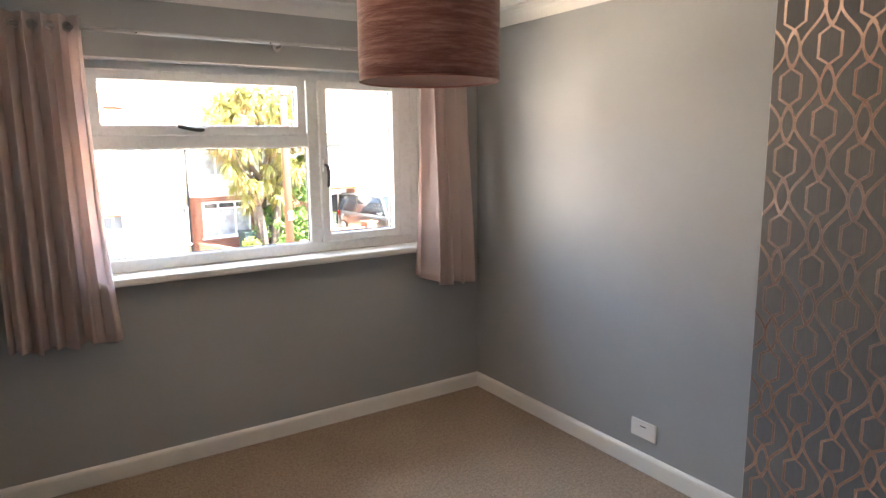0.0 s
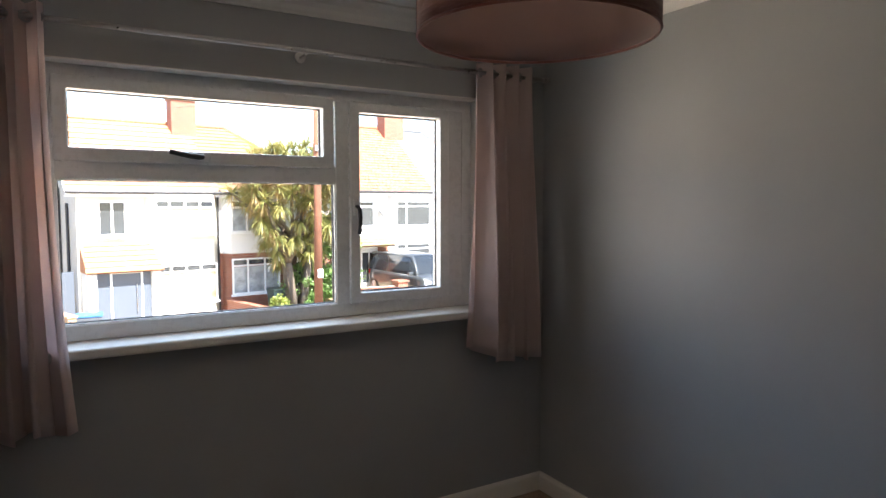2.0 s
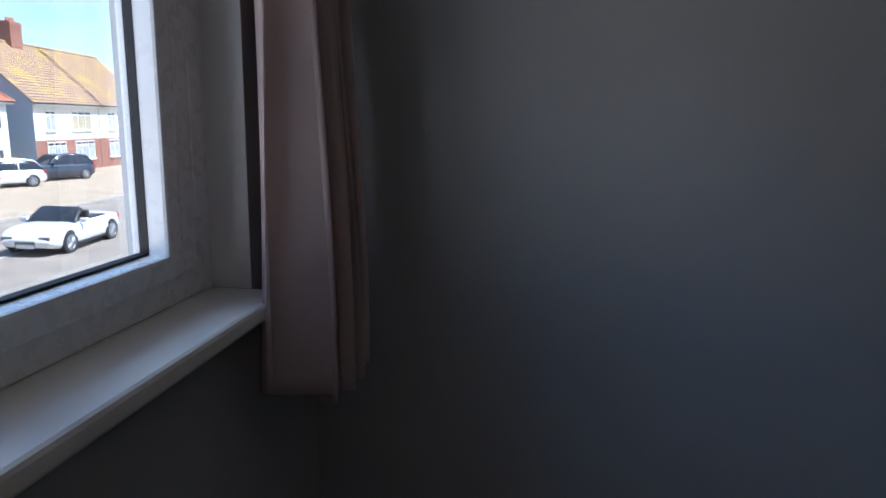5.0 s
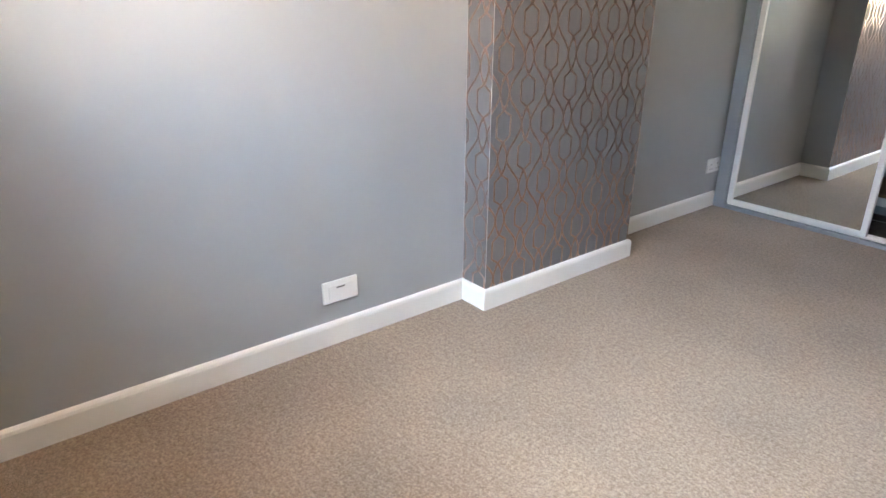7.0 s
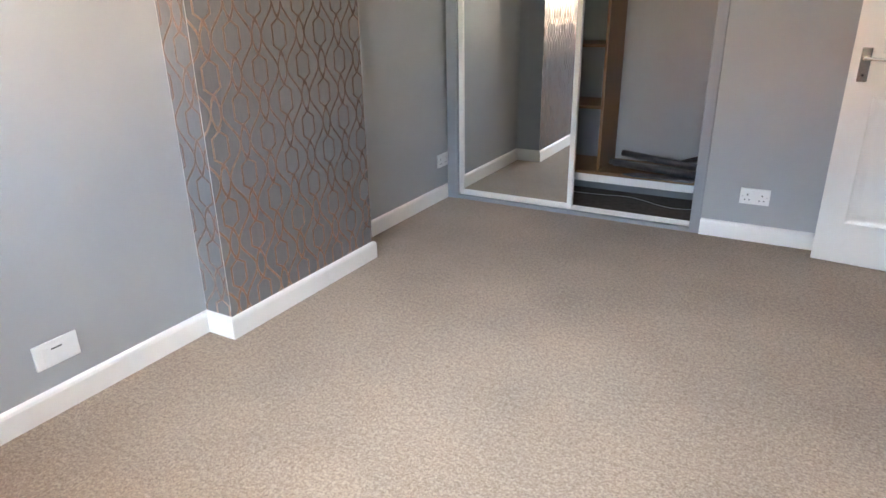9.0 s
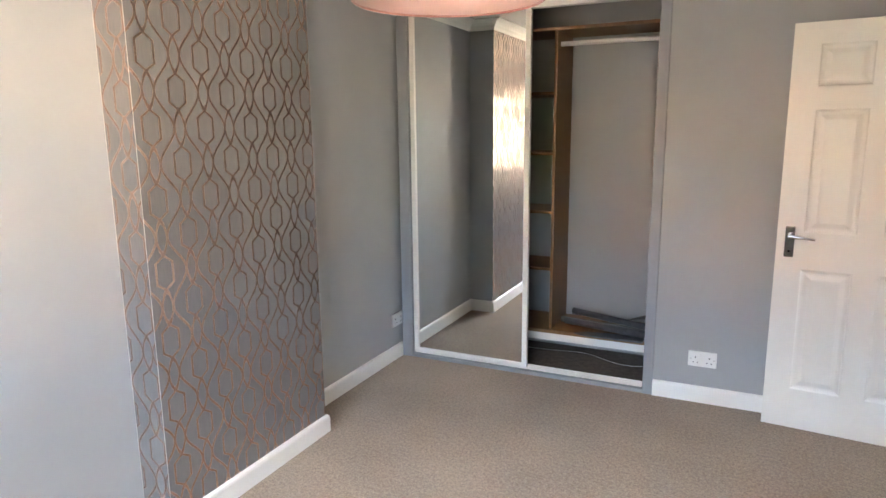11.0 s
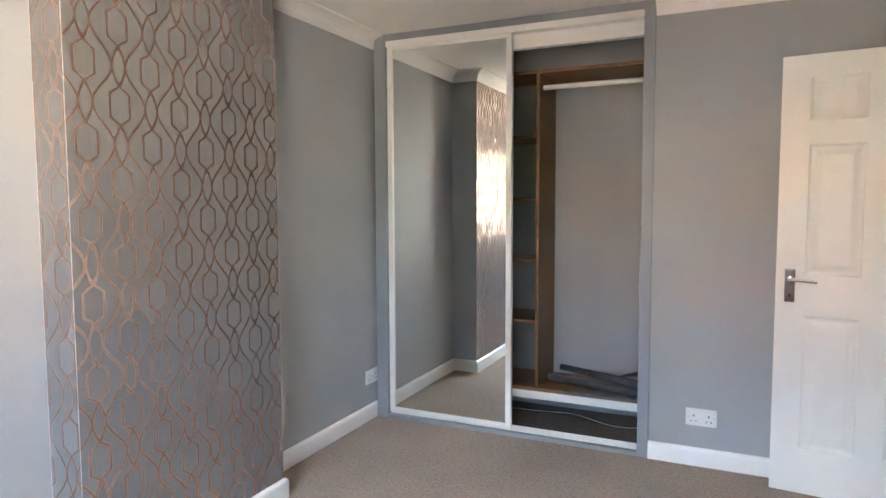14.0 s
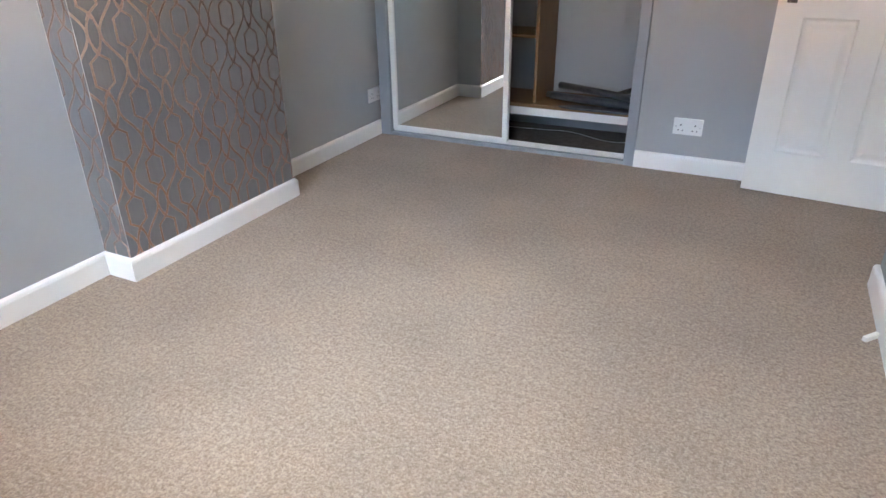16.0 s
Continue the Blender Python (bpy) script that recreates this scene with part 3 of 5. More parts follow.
tube(bm, (0, 0, SH - 0.10), (0, 0, SH + 0.012), 0.019)
part("lamp_holder", bm, PLASTIC, lamp, smooth=False)
bm = bmesh.new()
tube(bm, (0, 0, SH), (0, 0, CEIL_Z - LAMP_Z - 0.02), 0.0032, seg=10)
part("cord", bm, PLASTIC, lamp)
bm = bmesh.new()
tube(bm, (0, 0, CEIL_Z - LAMP_Z - 0.028), (0, 0, CEIL_Z - LAMP_Z), 0.028, 0.045, 24)
part("ceiling_rose", bm, PLASTIC, lamp)

# ---------------------------------------------------------------- sockets


def socket(m, label, kind):
    """A double switched socket on its plate; local y points into the room."""
    so = thing("wall_socket", m, label, "socket", "white wall sockets")
    bm = bmesh.new()
    box(bm, -0.074, 0.074, 0.0, 0.010, -0.044, 0.044)
    rounded(bm, 0.004, 3)
    part("plate", bm, PLASTIC, so)
    if kind == "socket":
        for cx in (-0.036, 0.036):
            for hole in ((cx - 0.003, cx + 0.003, 0.0095, 0.0106, 0.004, 0.013), (cx - 0.0145, cx - 0.0075, 0.0095, 0.0106, -0.022, -0.017),
                         (cx + 0.0075, cx + 0.0145, 0.0095, 0.0106, -0.022, -0.017)):
                boxes("pin_hole", BLACK, so, hole)
        for cx in (-0.011, 0.011):
            boxes("switch", PLASTIC, so, (cx - 0.006, cx + 0.006, 0.009, 0.0135, 0.012, 0.030), bevel=0.0015)
        for cx in (-0.060, 0.060):
            bm = bmesh.new()
            tube(bm, (cx, 0.009, 0.0), (cx, 0.0108, 0.0), 0.004)
            part("screw", bm, STEEL, so)
    else:
        boxes("blank_insert", PLASTIC, so, (-0.050, 0.050, 0.009, 0.0115, -0.026, 0.026), bevel=0.002)
        boxes("slot", BLACK, so, (-0.018, 0.018, 0.0112, 0.0118, 0.014, 0.019))
    return so


socket(pose(NORTH_X - 0.0003, -1.388, 0.214, 0, 0, 90), "white double media plate low on the grey wall", "media")
socket(pose(-1.915, SOUTH + 0.0003, 0.252), "white double socket on the grey wall beside the cupboard", "socket")
socket(pose(-0.0003, -4.080, 0.268, 0, 0, 90), "white double socket in the alcove beside the cupboard", "socket")

# ---------------------------------------------------------------- built-in cupboard with sliding mirror door
cup = thing("fitted_wardrobe", pose(0, SOUTH, 0), "built-in wardrobe with grey frame and brown shelving, standing open", "wardrobe")
PY = 0.016
boxes("post", FRAME_GREY, cup, (-0.094, -0.019, -0.14, PY, 0.0, CEIL_Z - 0.001), bevel=0.004)
boxes("post", FRAME_GREY, cup, (-1.659, -1.602, -0.14, PY, 0.0, CEIL_Z - 0.001), bevel=0.004)
boxes("head", FRAME_GREY, cup, (-1.602, -0.094, -0.14, 0.004, 2.318, CEIL_Z - 0.001), bevel=0.003)
boxes("threshold", FRAME_GREY, cup, (-1.602, -0.094, -0.12, 0.012, 0.0, 0.022), bevel=0.003)
boxes("top_track", TRIM, cup, (-1.602, -0.094, -0.10, 0.006, 2.282, 2.318), bevel=0.003)
boxes("second_track", TRIM, cup, (-1.602, -0.094, -0.115, -0.060, 2.205, 2.282), bevel=0.003)
boxes("bottom_track", TRIM, cup, (-1.602, -0.094, -0.030, -0.024, 0.022, 0.036), (-1.602, -0.094, -0.055, -0.049, 0.022, 0.036),
      (-1.602, -0.094, -0.085, -0.079, 0.022, 0.036), (-1.602, -0.094, -0.086, -0.024, 0.022, 0.025))


def mirror_door(x0, x1, y):
    d = boxes("sliding_door", TRIM, cup, (x0, x0 + 0.032, y - 0.024, y + 0.004, 0.036, 2.286), (x1 - 0.032, x1, y - 0.024, y + 0.004, 0.036, 2.286),
              (x0 + 0.032, x1 - 0.032, y - 0.023, y + 0.002, 0.036, 0.062), (x0 + 0.032, x1 - 0.032, y - 0.023, y + 0.002, 2.262, 2.286),
              bevel=0.003, label="sliding door with a white metal frame")
    boxes("mirror", MIRROR, d, (x0 + 0.028, x1 - 0.028, y - 0.014, y - 0.008, 0.058, 2.266))
    return d


mirror_door(-0.892, -0.096, -0.012)
mirror_door(-0.880, -0.100, -0.055)
UP = -0.255
boxes("divider", WOOD, cup, (-0.982, -0.964, -0.635, UP, 0.212, 2.098), bevel=0.001)
boxes("upper_shelf", WOOD, cup, (-1.60, -0.10, -0.635, UP + 0.006, 2.098, 2.118), bevel=0.001)
boxes("base_board", WOOD, cup, (-1.606, -0.03, -0.640, UP + 0.034, 0.212, 0.234), bevel=0.001)
for z in (0.636, 1.005, 1.373, 1.742):
    boxes("shelf", WOOD, cup, (-0.964, -0.10, -0.635, UP - 0.004, z - 0.018, z), bevel=0.001)
boxes("plinth", TRIM, cup, (-1.606, -0.03, UP, UP + 0.022, 0.160, 0.212), bevel=0.002)
bm = bmesh.new()
tube(bm, (-1.604, -0.34, 2.028), (-0.982, -0.34, 2.028), 0.0145)
part("hanging_rail", bm, TRIM, cup, "white hanging rail", smooth=False)

# ---------------------------------------------------------------- bedroom door, swung open against the wall
W, DH, TH = 0.762, 1.981, 0.038
door = structure(thing("door_1", pose(-2.980, -3.907, 0.008, 0, 0, -5.8), "white six-panel door swung open against the wall", "door"))
PANELS = [(x0, x0 + 0.220, z0, z1) for x0 in (0.112, 0.430) for z0, z1 in ((0.205, 0.825), (1.005, 1.590), (1.690, 1.885))]
bm = bmesh.new()
xs, zs = sorted({0.0, W, *(p[0] for p in PANELS), *(p[1] for p in PANELS)}), sorted({0.0, DH, *(p[2] for p in PANELS), *(p[3] for p in PANELS)})
for x0, x1 in zip(xs, xs[1:]):
    for z0, z1 in zip(zs, zs[1:]):
        if (x0, x1, z0, z1) not in PANELS:
            bm.faces.new([bm.verts.new((x, 0.0, z)) for x, z in ((x0, z0), (x1, z0), (x1, z1), (x0, z1))])
for a, b in (((0, 0), (W, 0)), ((W, 0), (W, DH)), ((W, DH), (0, DH)), ((0, DH), (0, 0))):
    bm.faces.new([bm.verts.new((p[0], y, p[1])) for p, y in ((a, 0), (b, 0), (b, -TH), (a, -TH))])
bm.faces.new([bm.verts.new((x, -TH, z)) for x, z in ((0, 0), (0, DH), (W, DH), (W, 0))])
bmesh.ops.remove_doubles(bm, verts=bm.verts, dist=1e-5)
part("leaf", bm, DOOR_PAINT, door)
for x0, x1, z0, z1 in PANELS:
    bm = bmesh.new()
    rings = []
    for inset, y in ((0, 0), (0.004, -0.001), (0.009, -0.006), (0.018, -0.009), (0.026, -0.009), (0.030, -0.008), (0.048, -0.0025), (0.052, -0.002)):
        rings.append([bm.verts.new((x, y, z)) for x, z in ((x0 + inset, z0 + inset), (x1 - inset, z0 + inset), (x1 - inset, z1 - inset), (x0 + inset, z1 - inset))])
    for a, b in zip(rings, rings[1:]):
        for i in range(4):
            bm.faces.new((a[i], a[(i + 1) % 4], b[(i + 1) % 4], b[i]))
    bm.faces.new(rings[-1])
    part("panel", bm, DOOR_PAINT, door)
hd = boxes("door_handle", CHROME_DARKENED, door, (W - 0.078, W - 0.036, 0.0, 0.009, 0.882, 1.034), bevel=0.004, label="chrome lever handle on a backplate")
bm = bmesh.new()
tube(bm, (W - 0.057, 0.008, 0.988), (W - 0.057, 0.045, 0.988), 0.0105, 0.009)
tube(bm, (W - 0.052, 0.045, 0.989), (W - 0.115, 0.049, 0.985), 0.009, 0.0075)
tube(bm, (W - 0.115, 0.049, 0.985), (W - 0.165, 0.046, 0.980), 0.0075, 0.006)
part("lever", bm, CHROME, hd, smooth=False)
bm = bmesh.new()
tube(bm, (W - 0.057, 0.009, 0.912), (W - 0.057, 0.011, 0.912), 0.006)
part("keyhole", bm, BLACK, hd)
boxes("latch_plate", STEEL, door, (W - 0.0005, W + 0.0015, -0.030, -0.008, 0.93, 1.05))
for z in (0.22, 1.72):
    bm = bmesh.new()
    tube(bm, (-0.006, 0.004, z), (-0.006, 0.004, z + 0.10), 0.006)
    part("hinge", bm, STEEL, door)
# casing round the doorway
structure(boxes("door_frame", TRIM, None, (LOBBY - 0.10, LOBBY + 0.012, JAMB_S - 0.03, JAMB_S, 0.0, 2.0), (LOBBY - 0.10, LOBBY + 0.012, JAMB_N, JAMB_N + 0.012, 0.0, 2.0),
                (LOBBY - 0.10, LOBBY + 0.012, JAMB_S - 0.03, JAMB_N + 0.012, 2.0, 2.03), bevel=0.003), "white gloss door casing", "door frame")

# ---------------------------------------------------------------- leftover wallpaper rolls and a cable in the cupboard
def roll(x, y, z, length, r, turn, mat, label, tilt=0.0):
    rl = thing("wallpaper_roll", pose(x, y, z, 0, tilt, turn), label, "wallpaper roll", "leftover rolls in the cupboard")
    bm = bmesh.new()
    pts = [(rr * math.cos(a), rr * math.sin(a)) for rr, a in [(r - 0.0022 * i / 14, i * 2 * math.pi / 14) for i in range(57)]]
    lo, hi = [bm.verts.new((0, p[0], p[1])) for p in pts], [bm.verts.new((length, p[0], p[1])) for p in pts]
    for i in range(len(pts) - 1):
        bm.faces.new((lo[i], lo[i + 1], hi[i + 1], hi[i]))
    sheet = part("sheet", bm, mat, rl, smooth=True)
    sheet.modifiers.new("thickness", "SOLIDIFY").thickness = 0.0008
    return rl

roll(-1.585, -4.40, 0.262, 0.56, 0.024, -13, ROLL_BACK, "charcoal wallpaper roll lying across the base board")
roll(-1.60, -4.47, 0.258, 0.60, 0.021, -8, ROLL_PAPER, "grey trellis wallpaper roll lying beside another")
roll(-1.60, -4.435, 0.300, 0.54, 0.022, -15, ROLL_BACK, "dark wallpaper roll stacked on two others", -2)
bm = bmesh.new()
n = 12
rows_ = [[bm.verts.new((0.36 * i / n, 0.16 * j / n, 0.004 + 0.085 * (1 - i / n) ** 1.4 * (0.55 + 0.45 * j / n) + 0.012 * math.sin(5 * i / n + j / n))) for i in range(n + 1)] for j in range(n + 1)]
for a, b in zip(rows_, rows_[1:]):
    for i in range(n):
        bm.faces.new((a[i], a[i + 1], b[i + 1], b[i]))
off = part("wallpaper_offcut", bm, ROLL_PAPER, None, smooth=True)
off.matrix_world = pose(-1.60, -4.66, 0.236, 12, 0, -3)
off.modifiers.new("thickness", "SOLIDIFY").thickness = 0.0008
tagged(off, "loose curling offcut of grey trellis wallpaper behind the rolls", "wallpaper offcut")
bm = bmesh.new()
prism(bm, [(0, 0), (0.36, 0.02), (0.44, 0.06), (0.36, 0.10), (0.02, 0.12)], 0.0, 0.010, "z")
rounded(bm, 0.003, 2)
flat = part("wallpaper_offcut", bm, ROLL_BACK)
flat.matrix_world = pose(-1.575, -4.435, 0.235, 0, 0, 4)
tagged(flat, "folded charcoal wallpaper offcut on the base board", "wallpaper offcut")
cable_data = bpy.data.curves.new("cable", "CURVE")
cable_data.dimensions, cable_data.bevel_depth = "3D", 0.0014
sp = cable_data.splines.new("NURBS")
way = [(-0.62, -4.60), (-0.95, -4.60), (-1.08, -4.66), (-1.22, -4.62), (-1.36, -4.52), (-1.50, -4.50), (-1.59, -4.58)]
sp.points.add(len(way) - 1)
for p, (x, y) in zip(sp.points, way):
    p.co = (x, y, 0.0075, 1)
sp.use_endpoint_u = True
cable_data.materials.append(TRIM)
tagged(new("cable", cable_data), "thin white cable lying on the cupboard carpet", "cable")

stop = boxes("door_stop", TRIM, None, (-0.008, 0.008, -0.032, 0.032, 0.0, 0.018), bevel=0.003)
stop.matrix_world = pose(WEST + 0.040, -2.72, 0.0, 0, 0, -40)
tagged(stop, "small white wedge lying by the skirting", "door stop")

# ================================================================ outside: the street, eight degrees off the window wall
G, TURN = -2.75, 8.0
CA, SA = math.cos(radians(TURN)), math.sin(radians(TURN))


def street(s, d, z=G, turn=0.0):
    """A pose s metres along the street and d metres across it."""
    return pose(s * CA - d * SA, s * SA + d * CA, z, 0, 0, TURN + turn)


ROAD = plain("worn_grey_asphalt", (0.25, 0.213, 0.168), 0.9, spread=0.22, scale=0.7, bump=0.5, fine=90, spec=0.2)
PAVING = plain("concrete_paving", (0.36, 0.285, 0.195), 0.9, spread=0.16, scale=0.9, bump=0.4, fine=70, spec=0.2)
# unseen near-side ground, made pale to throw sunlight up into the room
FRONT_BOUNCE = plain("pale_bounce_ground", (0.52, 0.46, 0.37), 0.9, spread=0.1, scale=0.9, bump=0.4, fine=70, spec=0.2)
EARTH = plain("dry_ground", (0.30, 0.26, 0.20), 0.95, spread=0.25, scale=0.3, bump=0.3, fine=30, spec=0.1)
KERB = plain("pale_kerb_stone", (0.37, 0.335, 0.28), 0.85, spread=0.12, scale=3, bump=0.4, fine=60, spec=0.2)
PAINT_LINE = plain("worn_white_road_paint", (0.52, 0.50, 0.46), 0.8, spread=0.25, scale=5)
RENDER_WHITE = plain("white_render", (0.68, 0.675, 0.65), 0.9, spread=0.06, scale=0.8, bump=0.5, fine=45, spec=0.2)
RENDER_CREAM = plain("cream_render", (0.66, 0.63, 0.55), 0.9, spread=0.07, scale=0.8, bump=0.5, fine=45, spec=0.2)
RENDER_GREY = plain("grey_side_render", (0.42, 0.41, 0.39), 0.9, spread=0.1, scale=0.8, bump=0.4, fine=45, spec=0.2)
CLADDING = plain("blue_grey_cladding", (0.40, 0.47, 0.53), 0.6, spread=0.1, scale=2)
BRICK_RED = bricks("red_brick", (0.30, 0.105, 0.06), (0.22, 0.075, 0.045), (0.33, 0.27, 0.21))
BRICK_BUFF = bricks("buff_brick", (0.42, 0.27, 0.14), (0.34, 0.20, 0.10), (0.42, 0.37, 0.29))
TILE_ORANGE = roof_tiles("orange_concrete_tiles", ((0.30, 0.125, 0.058), (0.41, 0.19, 0.098), (0.48, 0.26, 0.15)))
TILE_LICHEN = roof_tiles("lichened_clay_tiles", ((0.22, 0.11, 0.06), (0.29, 0.15, 0.08), (0.34, 0.19, 0.10)), (0.46, 0.25, 0.055))
TILE_RED = roof_tiles("mottled_red_tiles", ((0.24, 0.072, 0.036), (0.35, 0.118, 0.062), (0.60, 0.37, 0.22)))
TILE_SLATE = roof_tiles("grey_slate", ((0.10, 0.105, 0.115), (0.14, 0.145, 0.155), (0.19, 0.195, 0.20)))
TILE_BROWN = roof_tiles("brown_tiles", ((0.20, 0.125, 0.08), (0.28, 0.18, 0.11), (0.33, 0.22, 0.13)), (0.40, 0.27, 0.07))
PANE_DARK = plain("dark_house_glass", (0.045, 0.05, 0.055), 0.08, spread=0.3, scale=0.8, spec=0.6)
PANE_BLIND = plain("glass_over_beige_blind", (0.36, 0.31, 0.20), 0.15, spread=0.12, scale=0.8, spec=0.6)
PANE_NET = plain("glass_over_net_curtain", (0.34, 0.36, 0.37), 0.15, spread=0.35, scale=3.0, spec=0.6)
FRAME_WHITE = plain("white_window_frame", (0.78, 0.78, 0.77), 0.4, spread=0.03)
GREY_DOOR = plain("slate_grey_door", (0.10, 0.115, 0.14), 0.4, spread=0.06)
PIPE = plain("black_downpipe", (0.03, 0.03, 0.032), 0.5)
LEAD = plain("grey_lead", (0.2, 0.2, 0.21), 0.6)
POT = plain("terracotta_pot", (0.40, 0.15, 0.08), 0.8)
BARK = plain("grey_brown_bark", (0.13, 0.10, 0.075), 0.95, spread=0.4, scale=12, bump=1.0, fine=40)
TIMBER_POLE = plain("creosoted_pole", (0.165, 0.068, 0.036), 0.85, spread=0.2, scale=4, bump=0.4, fine=30)
GALV = plain("galvanised_steel", (0.47, 0.47, 0.45), 0.5, 0.6)
LEAF_CORDY = leaf("cordyline_leaf", (0.085, 0.125, 0.03), (0.40, 0.35, 0.12))
LEAF_DEAD = leaf("dry_cordyline_leaf", (0.26, 0.17, 0.07), (0.38, 0.27, 0.11))
LEAF_BUSH = leaf("bush_leaf", (0.06, 0.125, 0.03), (0.19, 0.29, 0.075))
LEAF_TREE = leaf("tree_leaf", (0.06, 0.12, 0.028), (0.15, 0.235, 0.06))
LEAF_LIME = leaf("yellow_green_leaf", (0.16, 0.22, 0.04), (0.34, 0.36, 0.08))


BLOSSOM = plain("pinkish_white_petals", (0.72, 0.55, 0.55), 0.7, spread=0.2, scale=9)


def sheet(name, mat, s0, s1, d0, d1, z0, z1, label, category, bevel=0.0):
    ob = boxes(name, mat, None, (s0, s1, d0, d1, z0, z1), bevel=bevel)
    ob.matrix_world = street(0, 0, 0)
    return structure(ob, label, category)


structure(boxes("ground", EARTH, None, (-900, 900, 0.29, 1400, G - 0.4, G - 0.12)), "dry pale ground beyond the street", "ground")
sheet("road", ROAD, -150, 260, 8.0, 17.3, G - 0.2, G - 0.10, "worn grey asphalt road", "road")
sheet("pavement", PAVING, -150, 260, 17.42, 33, G - 0.2, G, "pale concrete pavement and front drives", "pavement")
sheet("pavement", FRONT_BOUNCE, -150, 260, 1.6, 7.88, G - 0.2, G, "unseen pavement below the window, made pale to bounce light indoors", "pavement")
for d0 in (17.3, 7.88):
    for k in range(60):
        ob = sheet("kerb", KERB, -26 + k * 1.2, -26 + k * 1.2 + 1.19, d0, d0 + 0.12, G - 0.2, G + 0.004, "pale concrete kerb stone", "kerb")
for k in range(9):
    sheet("road_marking", PAINT_LINE, -8 + 6.0 * k, -8 + 6.0 * k + 2.6, 12.9, 13.0, G - 0.102, G - 0.096, "worn white dashed road line", "road marking")
sheet("road_marking", PAINT_LINE, 8.3, 9.8, 16.2, 16.55, G - 0.102, G - 0.096, "worn white painted patch", "road marking")
sheet("drive_edge", KERB, -4, 7.0, 18.55, 18.63, G, G + 0.012, "pale edging line across the drive", "kerb")


def courses(bm, lower, upper, n, lip=0.035):
    """Overlapping rows of tiles between an eave edge and a top edge."""
    (a, b), (c, d) = [tuple(Vector(p) for p in e) for e in (lower, upper)]
    up = (b - a).cross((c - a) if (c - a).length > 1e-6 else (d - a)).normalized()
    if up.z < 0:
        up = -up
    for k in range(n):
        t0, t1 = k / n, min(1.0, (k + 1.12) / n)
        q = [a.lerp(c, t0), b.lerp(d, t0), b.lerp(d, t1), a.lerp(c, t1)]
        top = [q[0] + up * lip, q[1] + up * lip, q[2] + up * 0.004, q[3] + up * 0.004]
        vs = [bm.verts.new(p) for p in top]
        low = [bm.verts.new(q[0]), bm.verts.new(q[1])]
        bm.faces.new(vs)
        bm.faces.new((low[0], low[1], vs[1], vs[0]))


def house_window(parent, x0, x1, z0, z1, y, cols, glass, top=0.28, sill=True):
    """A white casement window: frame, bars, top lights and panes, a little proud of the wall."""
    w = part("window", *_frame(x0, x1, z0, z1, y, cols, top), parent)
    n = len(cols) + 1
    xs = [x0, *cols, x1]
    for a, b in zip(xs, xs[1:]):
        for lo, hi in (((z0, z1 - top), (z1 - top, z1)) if top else ((z0, z1),)):
            boxes("pane", glass if lo == z0 else PANE_DARK, w, (a + 0.05, b - 0.05, y - 0.03, y - 0.015, lo + 0.05, hi - 0.05))
    if sill:
        boxes("sill", FRAME_WHITE, w, (x0 - 0.06, x1 + 0.06, y - 0.13, y, z0 - 0.07, z0))
    return w


def _frame(x0, x1, z0, z1, y, cols, top):
    bm = bmesh.new()
    b = 0.06
    for x in (x0, x1 - b):
        box(bm, x, x + b, y - 0.06, y + 0.01, z0, z1)
    for x in cols:
        box(bm, x - b / 2, x + b / 2, y - 0.055, y + 0.01, z0 + b, z1 - b)
    for z in [z0, z1 - b] + ([z1 - top - b / 2] if top else []):
        box(bm, x0 + b, x1 - b, y - 0.058, y + 0.01, z, z + b)
    return bm, FRAME_WHITE


def chimney(parent, x, y, z0, z1, w=0.8, d=0.6, pots=3):
    ch = boxes("chimney", BRICK_RED, parent, (x - w / 2, x + w / 2, y - d / 2, y + d / 2, z0, z1), (x - w / 2 - 0.05, x + w / 2 + 0.05, y - d / 2 - 0.05, y + d / 2 + 0.05, z1 - 0.28, z1 - 0.12))
    for k in range(pots):
        bm = bmesh.new()
        tube(bm, (x + (k - (pots - 1) / 2) * 0.24, y, z1), (x + (k - (pots - 1) / 2) * 0.24, y, z1 + 0.3), 0.10, 0.08, 12)
        part("chimney_pot", bm, POT, ch)
    return ch


def aerial(parent, x, y, z):
    bm = bmesh.new()
    tube(bm, (x, y, z), (x, y, z + 1.3), 0.018, seg=6)
    tube(bm, (x - 0.5, y, z + 1.15), (x + 0.5, y, z + 1.2), 0.013, seg=6)
    for k in range(7):
        tube(bm, (x - 0.45 + 0.15 * k, y - 0.2, z + 1.165), (x - 0.45 + 0.15 * k, y + 0.2, z + 1.165), 0.008, seg=5)
    return part("aerial", bm, GALV, parent)


